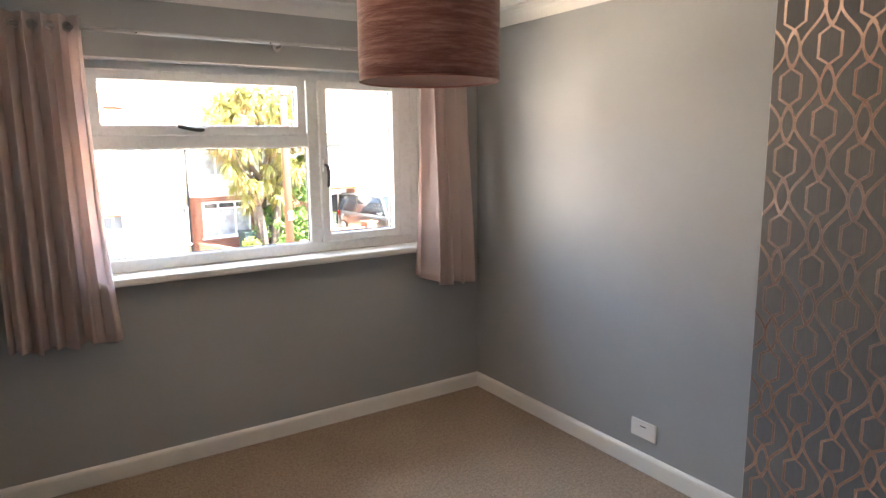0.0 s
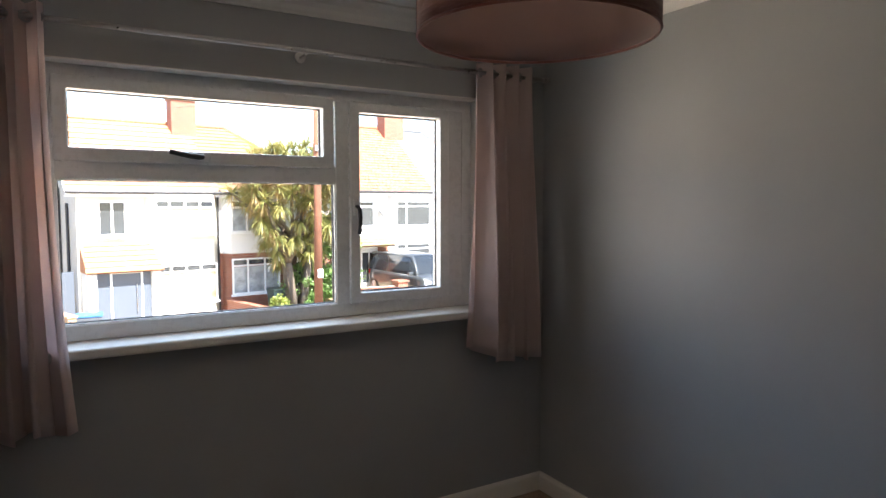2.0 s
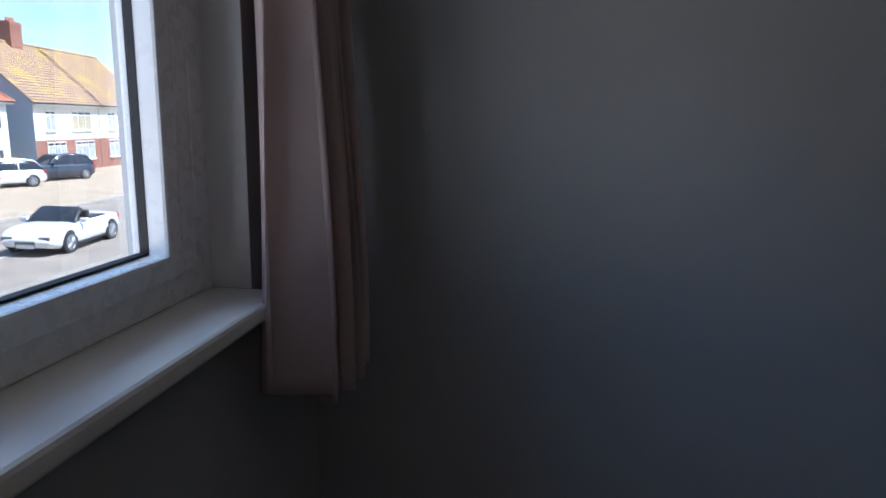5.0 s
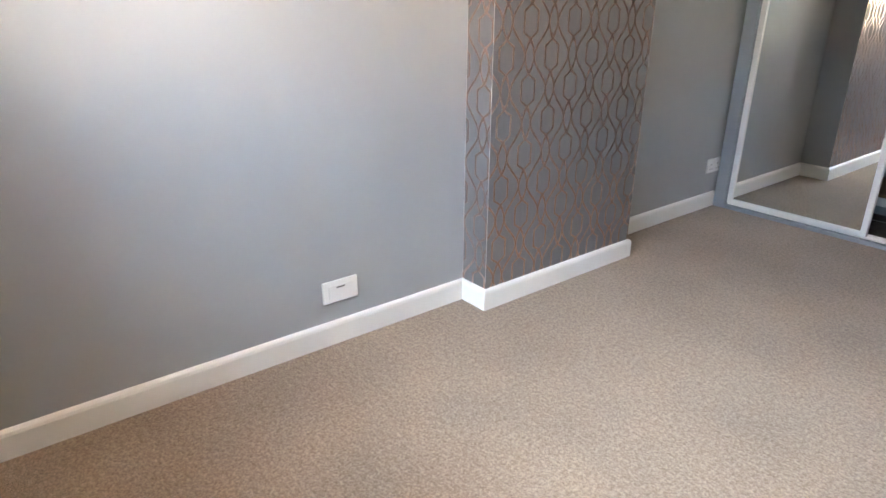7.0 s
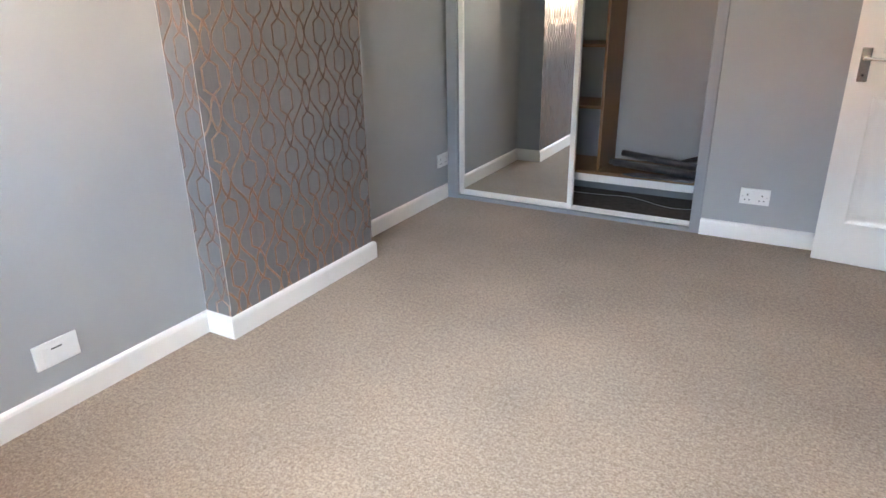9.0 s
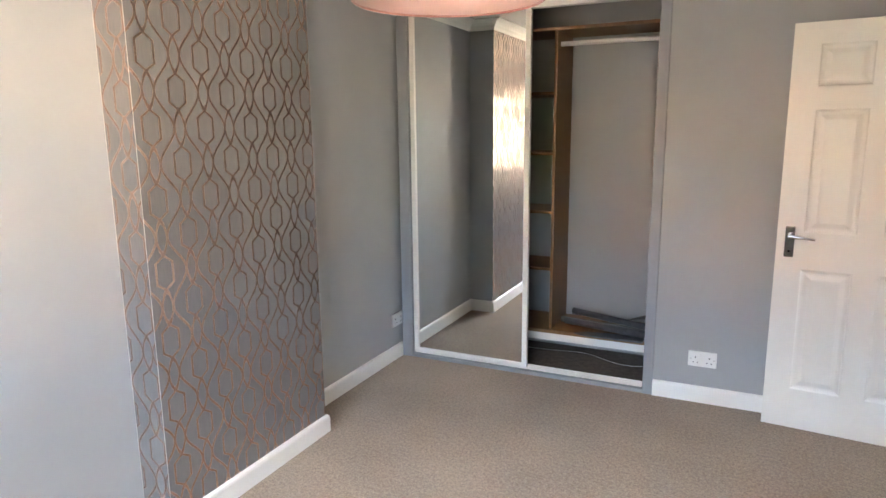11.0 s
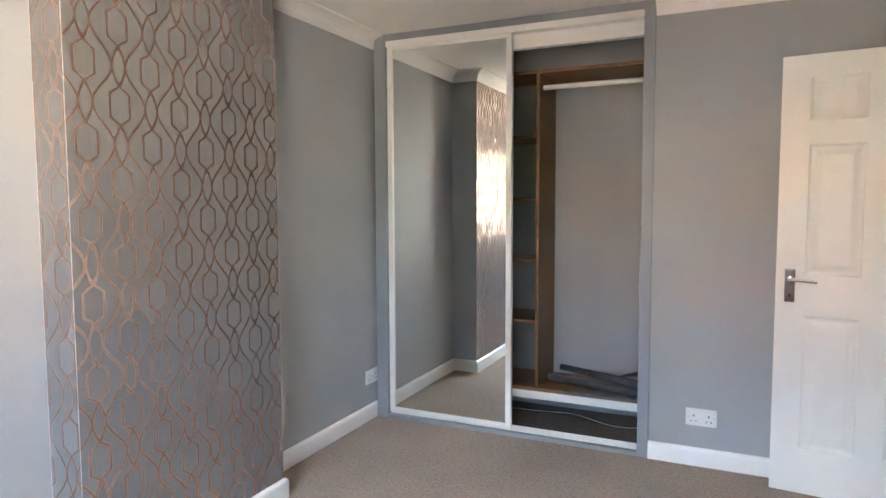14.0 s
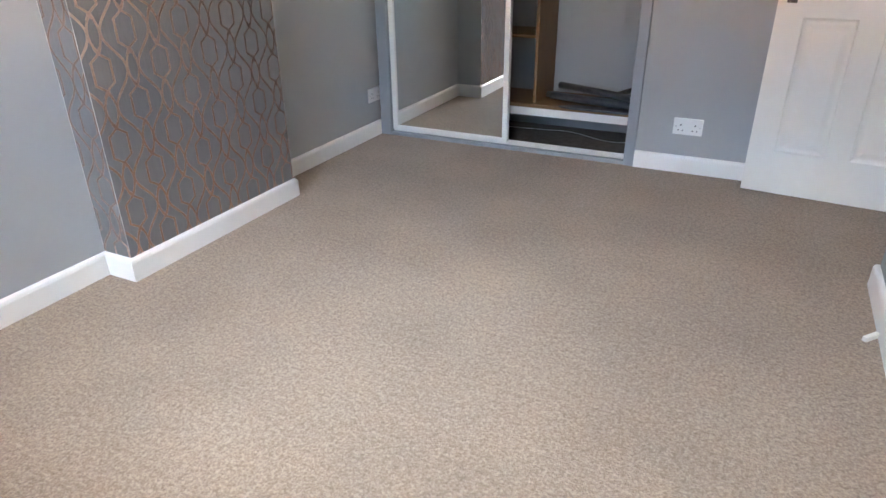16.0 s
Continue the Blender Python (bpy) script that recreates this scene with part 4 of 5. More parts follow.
def house(s, d, width, depth, mat, low_mat, tile, hip_l, hip_r, ridge, label, ridge_x=None, rows=15, split=2.35, eave=4.95, side=None, party_l=False, party_r=False):
    """Walls, stepped tile roof and gutter of one house; local x runs along its front, y away from the street."""
    h = thing("house", street(s, d), label, "house", "houses across the street")
    boxes("wall", mat, h, (0, width, 0, depth, split, eave))
    boxes("lower_wall", low_mat, h, (0, width, 0.002, depth, -0.2, split))
    if side:
        boxes("side_wall", side, h, (-0.012, -0.002, 0.0, depth, -0.1, eave))
    bm = bmesh.new()
    o = 0.35
    l0, l1 = (0 if party_l else -o), (width if party_r else width + o)
    ym = depth / 2
    rl, rr = (ym * 0.78 if hip_l else l0), (width - ym * 0.78 if hip_r else l1)
    if hip_l and hip_r and rl > rr:
        rl = rr = width / 2
    e = eave - 0.06
    courses(bm, ((l0, -o, e), (l1, -o, e)), ((rl, ym, ridge), (rr, ym, ridge)), rows)
    courses(bm, ((l0, depth + o, e), (l1, depth + o, e)), ((rl, ym, ridge), (rr, ym, ridge)), rows)
    if hip_l:
        courses(bm, ((l0, -o, e), (l0, depth + o, e)), ((rl, ym, ridge), (rl, ym, ridge)), rows)
    if hip_r:
        courses(bm, ((l1, -o, e), (l1, depth + o, e)), ((rr, ym, ridge), (rr, ym, ridge)), rows)
    part("roof", bm, tile, h)
    bm = bmesh.new()
    tube(bm, (rl, ym, ridge + 0.02), (rr if rr > rl else rl + 0.1, ym, ridge + 0.02), 0.11, seg=8)
    for cond, a, b in ((hip_l, (l0, -o, e + 0.03), (rl, ym, ridge)), (hip_r, (l1, -o, e + 0.03), (rr, ym, ridge))):
        if cond:
            tube(bm, a, b, 0.10, seg=8)
    part("ridge_tiles", bm, tile, h)
    for cond, x in ((not hip_l and not party_l, 0.0), (not hip_r and not party_r, width - 0.1)):
        if cond:
            bm = bmesh.new()
            prism(bm, [(0.0, eave), (depth, eave), (ym, ridge - 0.1)], x, x + 0.1, "x")
            part("gable", bm, side or mat, h)
    bm = bmesh.new()
    tube(bm, (l0, -o - 0.05, e), (l1, -o - 0.05, e), 0.06, seg=8)
    part("gutter", bm, PIPE, h)
    boxes("fascia", FRAME_WHITE, h, (l0, l1, -o + 0.02, -o + 0.06, e - 0.16, e - 0.005))
    boxes("soffit", FRAME_WHITE, h, (l0, l1, -o + 0.06, 0.0, e - 0.16, e - 0.13))
    return h


def bay(h, x0, x1, mat, low, split=2.35, top=4.8, out=0.42):
    """A shallow two-storey bay with splayed sides."""
    for name, m, z0, z1 in (("bay_wall", mat, split, top), ("bay_base", low, -0.1, split)):
        bm = bmesh.new()
        prism(bm, [(x0, 0.0), (x0 + 0.22, -out), (x1 - 0.22, -out), (x1, 0.0)], z0, z1, "z")
        part(name, bm, m, h)


def downpipe(h, x, top=4.8, mat=PIPE):
    bm = bmesh.new()
    tube(bm, (x, -0.07, 0.0), (x, -0.07, top - 0.3), 0.045, seg=8)
    tube(bm, (x, -0.07, top - 0.3), (x, -0.36, top), 0.045, seg=8)
    part("downpipe", bm, mat, h)


def front_door(h, x0, x1, mat, glazed=False, z1=2.05):
    d = boxes("front_door", FRAME_WHITE, h, (x0 - 0.07, x0, -0.08, 0.0, 0.0, z1 + 0.07), (x1, x1 + 0.07, -0.08, 0.0, 0.0, z1 + 0.07), (x0, x1, -0.08, 0.0, z1, z1 + 0.07))
    boxes("leaf", mat, d, (x0, x1, -0.05, -0.01, 0.02, z1))
    if glazed:
        for k in range(2):
            xm = x0 + (k + 0.5) * (x1 - x0) / 2
            boxes("pane", PANE_DARK, d, (xm - 0.17, xm + 0.17, -0.06, -0.052, 0.35, 1.85))
    else:
        bm = bmesh.new()
        tube(bm, (x1 - 0.14, -0.10, 0.55), (x1 - 0.14, -0.10, 1.5), 0.016, seg=8)
        part("handle", bm, STEEL, d)
    return d


# first pair: cream rendered house with a tiled porch, and its white neighbour behind the tree
h = house(1.2, 22.6, 4.85, 8.0, RENDER_CREAM, RENDER_CREAM, TILE_ORANGE, False, False, 7.65, "cream rendered house with orange tiles and porch",
          side=RENDER_GREY, party_r=True, rows=13, eave=4.75)
bay(h, 2.2, 4.75, RENDER_CREAM, RENDER_CREAM)
house_window(h, 0.65, 1.55, 3.15, 4.38, 0.0, [1.1], PANE_DARK, top=0)
house_window(h, 2.42, 4.53, 3.18, 4.42, -0.42, [2.92, 3.46, 4.0], PANE_BLIND)
house_window(h, 2.42, 4.60, 0.62, 2.05, -0.42, [2.92, 3.46, 4.0], PANE_BLIND)
bm = bmesh.new()
courses(bm, ((0.0, -1.35, 1.98), (2.45, -1.35, 1.98)), ((0.2, -0.02, 2.95), (2.25, -0.02, 2.95)), 6)
prism(bm, [(-1.3, 1.95), (0.0, 1.95), (0.0, 2.90)], 0.05, 2.4, "x")
part("porch_roof", bm, TILE_ORANGE, h)
boxes("porch_wall", RENDER_WHITE, h, (0.1, 0.36, -1.2, 0.0, 0.0, 1.95))
boxes("porch_wall", RENDER_WHITE, h, (2.08, 2.36, -1.2, 0.0, 0.0, 1.95))
pd = front_door(h, 0.85, 1.75, GREY_DOOR, z1=1.9)
pd.location = (0, -0.95, 0)
boxes("porch_panel", GREY_DOOR, h, (0.36, 0.78, -1.0, -0.96, 0.0, 1.95))
boxes("porch_panel", GREY_DOOR, h, (1.82, 2.08, -1.0, -0.96, 0.0, 1.95))
boxes("porch_step", KERB, h, (0.5, 2.0, -1.5, -1.0, 0.0, 0.10))
boxes("meter_box", FRAME_WHITE, h, (2.75, 3.05, -0.50, -0.42, 0.12, 0.42))
downpipe(h, 4.80)
for y, top in ((1.5, 4.3), (3.4, 4.9)):
    bm = bmesh.new()
    tube(bm, (-0.07, y, 0.0), (-0.07, y, top), 0.05, seg=8)
    part("downpipe", bm, PIPE, h)
boxes("verge_board", FRAME_WHITE, h, (-0.37, -0.35, -0.02, 0.0, 0.0, 5.25)).matrix_local = pose(0, -0.35, 4.70, -56.3, 0, 0)
rw = boxes("roof_window", LEAD, h, (2.35, 3.05, -0.04, 0.0, -0.5, 0.5))
rw.matrix_local = pose(0, 1.55, 6.10, -56, 0, 0)
boxes("pane", PANE_NET, rw, (2.43, 2.97, -0.055, -0.041, -0.42, 0.42))
chimney(h, 4.6, 3.6, 6.6, 8.9, 1.0, 0.7, 3)

h = house(6.05, 22.6, 4.85, 8.0, RENDER_WHITE, BRICK_RED, TILE_LICHEN, False, True, 7.65, "white rendered house with lichened roof behind the palm", party_l=True, rows=18, eave=4.75)
bay(h, 0.1, 2.5, RENDER_WHITE, BRICK_RED)
house_window(h, 0.32, 2.28, 3.18, 4.42, -0.42, [0.95, 1.65], PANE_NET)
house_window(h, 0.32, 2.28, 0.75, 2.15, -0.42, [0.95, 1.65], PANE_NET)
house_window(h, 3.3, 4.2, 3.25, 4.38, 0.0, [3.75], PANE_DARK)
front_door(h, 3.2, 4.1, PLASTIC, True)

# second pair: mottled red hip on one half, slate on the other
h = house(12.9, 25.2, 5.5, 8.2, RENDER_WHITE, BRICK_RED, TILE_RED, True, False, 8.6, "white rendered house with mottled red hipped roof", party_r=True, rows=24)
bay(h, 2.7, 5.3, RENDER_WHITE, RENDER_WHITE)
house_window(h, 0.95, 1.85, 3.15, 4.42, 0.0, [], PANE_DARK)
house_window(h, 2.92, 5.08, 3.15, 4.45, -0.42, [3.55], PANE_DARK)
house_window(h, 2.92, 5.08, 0.80, 2.25, -0.42, [3.55], PANE_DARK)
front_door(h, 1.1, 1.95, PLASTIC, True)
bm = bmesh.new()
courses(bm, ((0.5, -0.95, 2.25), (2.6, -0.95, 2.25)), ((0.5, 0.0, 2.62), (2.6, 0.0, 2.62)), 3)
prism(bm, [(-0.92, 2.18), (0.0, 2.18), (0.0, 2.58)], 0.55, 2.55, "x")
part("door_canopy", bm, TILE_BROWN, h)
chimney(h, 5.35, 3.7, 7.4, 9.7, 1.3, 0.8, 4)
aerial(h, 5.9, 3.7, 9.5)
downpipe(h, 5.44, mat=FRAME_WHITE)
bm = bmesh.new()
bmesh.ops.create_uvsphere(bm, u_segments=16, v_segments=8, radius=0.30, matrix=pose(2.25, -0.25, 3.95, 70, 0, 20) @ Matrix.Diagonal((1, 1, 0.22, 1)))
part("satellite_dish", bm, LEAD, h, smooth=True)

h = house(18.4, 25.2, 5.5, 8.2, RENDER_WHITE, RENDER_WHITE, TILE_SLATE, False, True, 8.6, "white rendered house with grey slate hipped roof", party_l=True, rows=24)
bay(h, 0.2, 2.8, RENDER_WHITE, RENDER_WHITE)
house_window(h, 0.42, 2.55, 3.15, 4.45, -0.42, [1.48], PANE_NET)
house_window(h, 0.42, 2.55, 0.80, 2.25, -0.42, [1.48], PANE_NET)
house_window(h, 4.2, 4.95, 3.15, 4.42, 0.0, [], PANE_DARK)
front_door(h, 4.0, 5.0, PLASTIC, True)
boxes("brick_panel", BRICK_RED, h, (3.2, 3.85, -0.03, -0.002, 0.0, 2.3), (5.12, 5.5, -0.03, -0.002, 0.0, 2.3))

# third pair and the houses beyond
h = house(29.4, 28.3, 5.3, 8.4, RENDER_WHITE, RENDER_WHITE, TILE_LICHEN, True, False, 8.75, "white house with lichened orange hipped roof", party_r=True, rows=24, side=RENDER_CREAM)
house_window(h, 0.8, 1.6, 3.15, 4.42, 0.0, [], PANE_DARK)
bay(h, 2.6, 5.1, RENDER_WHITE, RENDER_WHITE)
house_window(h, 2.82, 4.9, 3.15, 4.45, -0.42, [3.5, 4.2], PANE_DARK)
house_window(h, 2.82, 4.9, 0.8, 2.2, -0.42, [3.5, 4.2], PANE_NET)
front_door(h, 0.9, 1.8, PLASTIC, True)
chimney(h, 5.1, 3.9, 7.4, 9.9, 1.5, 0.8, 4)
aerial(h, 4.7, 3.9, 9.7), aerial(h, 5.6, 3.9, 9.2)
downpipe(h, 5.25)
h = house(34.7, 28.3, 5.3, 8.4, RENDER_WHITE, RENDER_WHITE, TILE_RED, False, True, 8.75, "white house with new red hipped roof", party_l=True, rows=20)
bay(h, 0.2, 2.6, RENDER_WHITE, RENDER_WHITE)
house_window(h, 0.42, 2.4, 3.15, 4.45, -0.42, [1.1, 1.75], PANE_DARK)
house_window(h, 0.42, 2.4, 0.8, 2.2, -0.42, [1.1, 1.75], PANE_NET)
house_window(h, 4.0, 4.7, 3.15, 4.42, 0.0, [], PANE_DARK)
front_door(h, 3.6, 4.6, PLASTIC, True)
for s0, lab in ((42.2, "cream house with brown roof and blue cladding"), (50.5, "cream and brick house further along the street")):
    h = house(s0, 28.0, 8.2, 9.0, RENDER_CREAM, BRICK_RED, TILE_BROWN, False, False, 9.3, lab, rows=22, side=CLADDING)
    house_window(h, 1.2, 2.4, 3.0, 4.4, 0.0, [1.8], PANE_NET)
    house_window(h, 4.4, 7.0, 3.0, 4.4, 0.0, [5.2, 6.1], PANE_BLIND)
    house_window(h, 1.2, 3.4, 0.8, 2.2, 0.0, [2.0, 2.7], PANE_NET)
    house_window(h, 4.6, 7.2, 0.8, 2.2, 0.0, [5.4, 6.3], PANE_NET)
    if s0 < 45:
        chimney(h, 5.2, 4.4, 8.4, 10.8, 1.3, 0.8, 4)
    rw = boxes("roof_window", LEAD, h, (4.6, 5.3, -0.04, 0.0, -0.5, 0.5))
    rw.matrix_local = pose(0, 2.2, 7.15, -48, 0, 0)
h = house(-15.5, 22.6, 5.2, 8.0, RENDER_GREY, RENDER_GREY, TILE_BROWN, False, True, 8.4, "grey rendered house with brown roof", party_l=False, rows=16)
house_window(h, 2.5, 4.5, 3.15, 4.45, 0.0, [3.2, 3.9], PANE_DARK)
h = house(-26, 22.6, 11.0, 8.0, RENDER_WHITE, RENDER_WHITE, TILE_RED, True, True, 8.4, "white rendered house further down the street", rows=16)
house_window(h, 1.5, 4.0, 3.15, 4.45, 0.0, [2.7], PANE_DARK)
house_window(h, 7.0, 9.5, 3.15, 4.45, 0.0, [8.2], PANE_DARK)

# this house: unseen wall and roof, added to block the sun and shade the ground in front
own = thing("house", pose(0, 0, 0), "unseen outer wall and roof of the bedroom's house, added to block the sun", "house")
boxes("outer_wall", BRICK_BUFF, own, (-4.3, 6.5, 0.05, 0.28, G, -0.13))
bm = bmesh.new()
courses(bm, ((-4.8, 0.5, 2.55), (7.0, 0.5, 2.55)), ((-4.8, -4.0, 5.9), (7.0, -4.0, 5.9)), 14)
courses(bm, ((-4.8, -8.75, 2.45), (7.0, -8.75, 2.45)), ((-4.8, -4.0, 5.9), (7.0, -4.0, 5.9)), 14)
part("roof", bm, TILE_BROWN, own)


def low_wall(s0, d0, s1, d1, height, mat, label, thick=0.22, cap=True):
    a, b = street(s0, d0).translation, street(s1, d1).translation
    w = thing("garden_wall", Matrix.Translation(a) @ Matrix.Rotation(math.atan2(b.y - a.y, b.x - a.x), 4, "Z"), label, "garden wall")
    n = (b - a).length
    boxes("brickwork", mat, w, (0, n, -thick / 2, thick / 2, -0.1, height))
    if cap:
        boxes("coping", mat, w, (-0.03, n + 0.03, -thick / 2 - 0.03, thick / 2 + 0.03, height, height + 0.06), bevel=0.01)
    return w


low_wall(6.2, 22.0, 6.55, 19.3, 0.55, BRICK_RED, "low red brick wall beside the drive")
low_wall(6.55, 19.2, 9.3, 18.9, 0.55, BRICK_BUFF, "low brick planter wall under the palm")
low_wall(9.3, 18.9, 9.6, 21.5, 0.55, BRICK_BUFF, "low brick planter wall running to the house")
low_wall(10.4, 21.7, 13.2, 21.05, 0.62, BRICK_RED, "low red brick wall in front of the parked van")
pl = boxes("brick_pier", BRICK_RED, None, (-0.25, 0.25, -0.25, 0.25, -0.1, 0.85), (-0.3, 0.3, -0.3, 0.3, 0.85, 0.92))
pl.matrix_world = street(13.45, 21.0)
tagged(pl, "red brick pier at the end of a low wall", "gate pier")
low_wall(24.2, 25.0, 29.4, 23.2, 0.45, BRICK_RED, "low brick wall round a front drive")
low_wall(-6.0, 17.9, 0.6, 17.75, 0.75, BRICK_BUFF, "buff brick garden wall by the pavement")
low_wall(0.3, 17.9, -0.6, 22.0, 1.1, BRICK_BUFF, "buff brick wall running back from the pavement")
gate = boxes("side_gate", GREY_DOOR, None, (-1.6, 0.0, 0, 0.06, 0.0, 1.9), bevel=0.01)
gate.matrix_world = street(1.15, 23.2)
tagged(gate, "tall slate-grey side gate beside the house", "gate")


def wheelie_bin(s, d, body, lid, label, turn=0.0):
    b = thing("wheelie_bin", street(s, d, G, turn), label, "wheelie bin", "wheelie bins in the street")
    bm = bmesh.new()
    lo = [bm.verts.new(p) for p in ((-0.22, -0.25, 0.06), (0.22, -0.25, 0.06), (0.22, 0.25, 0.06), (-0.22, 0.25, 0.06))]
    hi = [bm.verts.new(p) for p in ((-0.28, -0.34, 0.98), (0.28, -0.34, 0.98), (0.28, 0.34, 0.98), (-0.28, 0.34, 0.98))]
    bm.faces.new(lo[::-1]), bm.faces.new(hi)
    for i in range(4):
        bm.faces.new((lo[i], lo[(i + 1) % 4], hi[(i + 1) % 4], hi[i]))
    rounded(bm, 0.03, 2)
    part("body", bm, body, b)
    boxes("lid", lid, b, (-0.30, 0.30, -0.37, 0.36, 0.98, 1.06), bevel=0.03)
    for x in (-0.24, 0.24):
        bm = bmesh.new()
        tube(bm, (x - 0.025, 0.27, 0.10), (x + 0.025, 0.27, 0.10), 0.10, seg=16)
        part("wheel", bm, PIPE, b)
    return b


BIN_GREY = plain("grey_bin_plastic", (0.10, 0.105, 0.115), 0.45, spread=0.1)
BIN_BLUE = plain("blue_bin_plastic", (0.05, 0.16, 0.42), 0.45, spread=0.1)
BIN_GREEN = plain("dark_green_bin_plastic", (0.03, 0.05, 0.045), 0.5, spread=0.1)
BIN_NAVY = plain("navy_bin_plastic", (0.03, 0.045, 0.10), 0.5, spread=0.1)
wheelie_bin(0.55, 17.1, BIN_GREY, BIN_GREY, "grey wheelie bin standing at the kerb")
wheelie_bin(0.85, 18.75, BIN_GREY, BIN_BLUE, "wheelie bin with a blue lid behind the wall", 80)
wheelie_bin(-0.75, 18.5, BIN_BLUE, BIN_BLUE, "blue wheelie bin behind the wall", 75)
wheelie_bin(7.6, 20.8, BIN_GREEN, BIN_GREEN, "dark green bin in the front garden")
wheelie_bin(25.9, 24.8, BIN_NAVY, BIN_NAVY, "navy wheelie bin beside a house")
wheelie_bin(26.8, 24.7, BIN_NAVY, BIN_NAVY, "navy wheelie bin beside another")

# telegraph pole and street lamp
tp = thing("telegraph_pole", street(7.85, 17.85), "brown creosoted timber telegraph pole on the pavement", "pole")
bm = bmesh.new()
tube(bm, (0, 0, -0.1), (0, 0, 8.6), 0.155, 0.105, 16)
part("shaft", bm, TIMBER_POLE, tp, smooth=True)
boxes("notice", FRAME_WHITE, tp, (-0.10, 0.10, -0.165, -0.155, 1.72, 2.02))
boxes("pole_bracket", GALV, tp, (-0.13, 0.13, -0.16, -0.1, 6.1, 6.28), (-0.16, 0.16, -0.12, 0.12, 8.3, 8.38))
for k in range(4):
    bm = bmesh.new()
    tube(bm, ((-1) ** k * 0.13, 0, 5.2 + 0.55 * k), ((-1) ** k * 0.30, 0, 5.2 + 0.55 * k), 0.012, seg=6)
    part("step_peg", bm, GALV, tp)
wire_data = bpy.data.curves.new("overhead_wire", "CURVE")
wire_data.dimensions, wire_data.bevel_depth = "3D", 0.006
for end in ((2.0, 26.0, 5.2), (8.6, 26.4, 5.0)):
    spl = wire_data.splines.new("POLY")
    spl.points.add(12)
    a, b = street(7.85, 17.85).translation + Vector((0, 0, 8.3)), street(end[0], end[1], end[2]).translation
    for k, p in enumerate(spl.points):
        q = a.lerp(b, k / 12)
        p.co = (q.x, q.y, q.z - 1.2 * (k / 12) * (1 - k / 12), 1)
wire_data.materials.append(PIPE)
wire = new("overhead_wire", wire_data)
tagged(wire, "thin black telephone wires from the pole to the houses", "wires")

sl = thing("street_lamp", street(16.2, 18.3), "slim galvanised street lamp column on the pavement", "street lamp")
bm = bmesh.new()
tube(bm, (0, 0, -0.1), (0, 0, 1.4), 0.085, 0.08, 12)
tube(bm, (0, 0, 1.4), (0, 0, 8.35), 0.06, 0.045, 12)
part("column", bm, GALV, sl, smooth=True)
bm = bmesh.new()
tube(bm, (0, 0, 8.35), (0.35, 0, 8.5), 0.03, 0.03, 10)
part("arm", bm, GALV, sl)
boxes("lantern", GALV, sl, (0.15, 0.75, -0.12, 0.12, 8.46, 8.56), bevel=0.03)
boxes("control_box", GALV, sl, (-0.07, 0.07, -0.07, 0.07, 6.6, 8.1), bevel=0.01)

# ---------------------------------------------------------------- planting


def blade(bm, base, way, length, width, droop, n=4):
    """One long strap leaf that bends over."""
    way = Vector(way).normalized()
    side = way.cross(Vector((0, 0, 1)))
    side = side.normalized() if side.length > 1e-3 else Vector((1, 0, 0))
    p, prev = Vector(base), None
    for k in range(n + 1):
        t = k / n
        w = width * (1 - t) ** 0.6 * (0.6 + 1.2 * min(t * 3, 1)) / 1.8 + 0.002
        pair = (bm.verts.new(p - side * w), bm.verts.new(p + side * w))
        if prev:
            bm.faces.new((prev[0], prev[1], pair[1], pair[0]))
        prev = pair
        way = (way + Vector((0, 0, -droop / n))).normalized()
        p = p + way * (length / n)


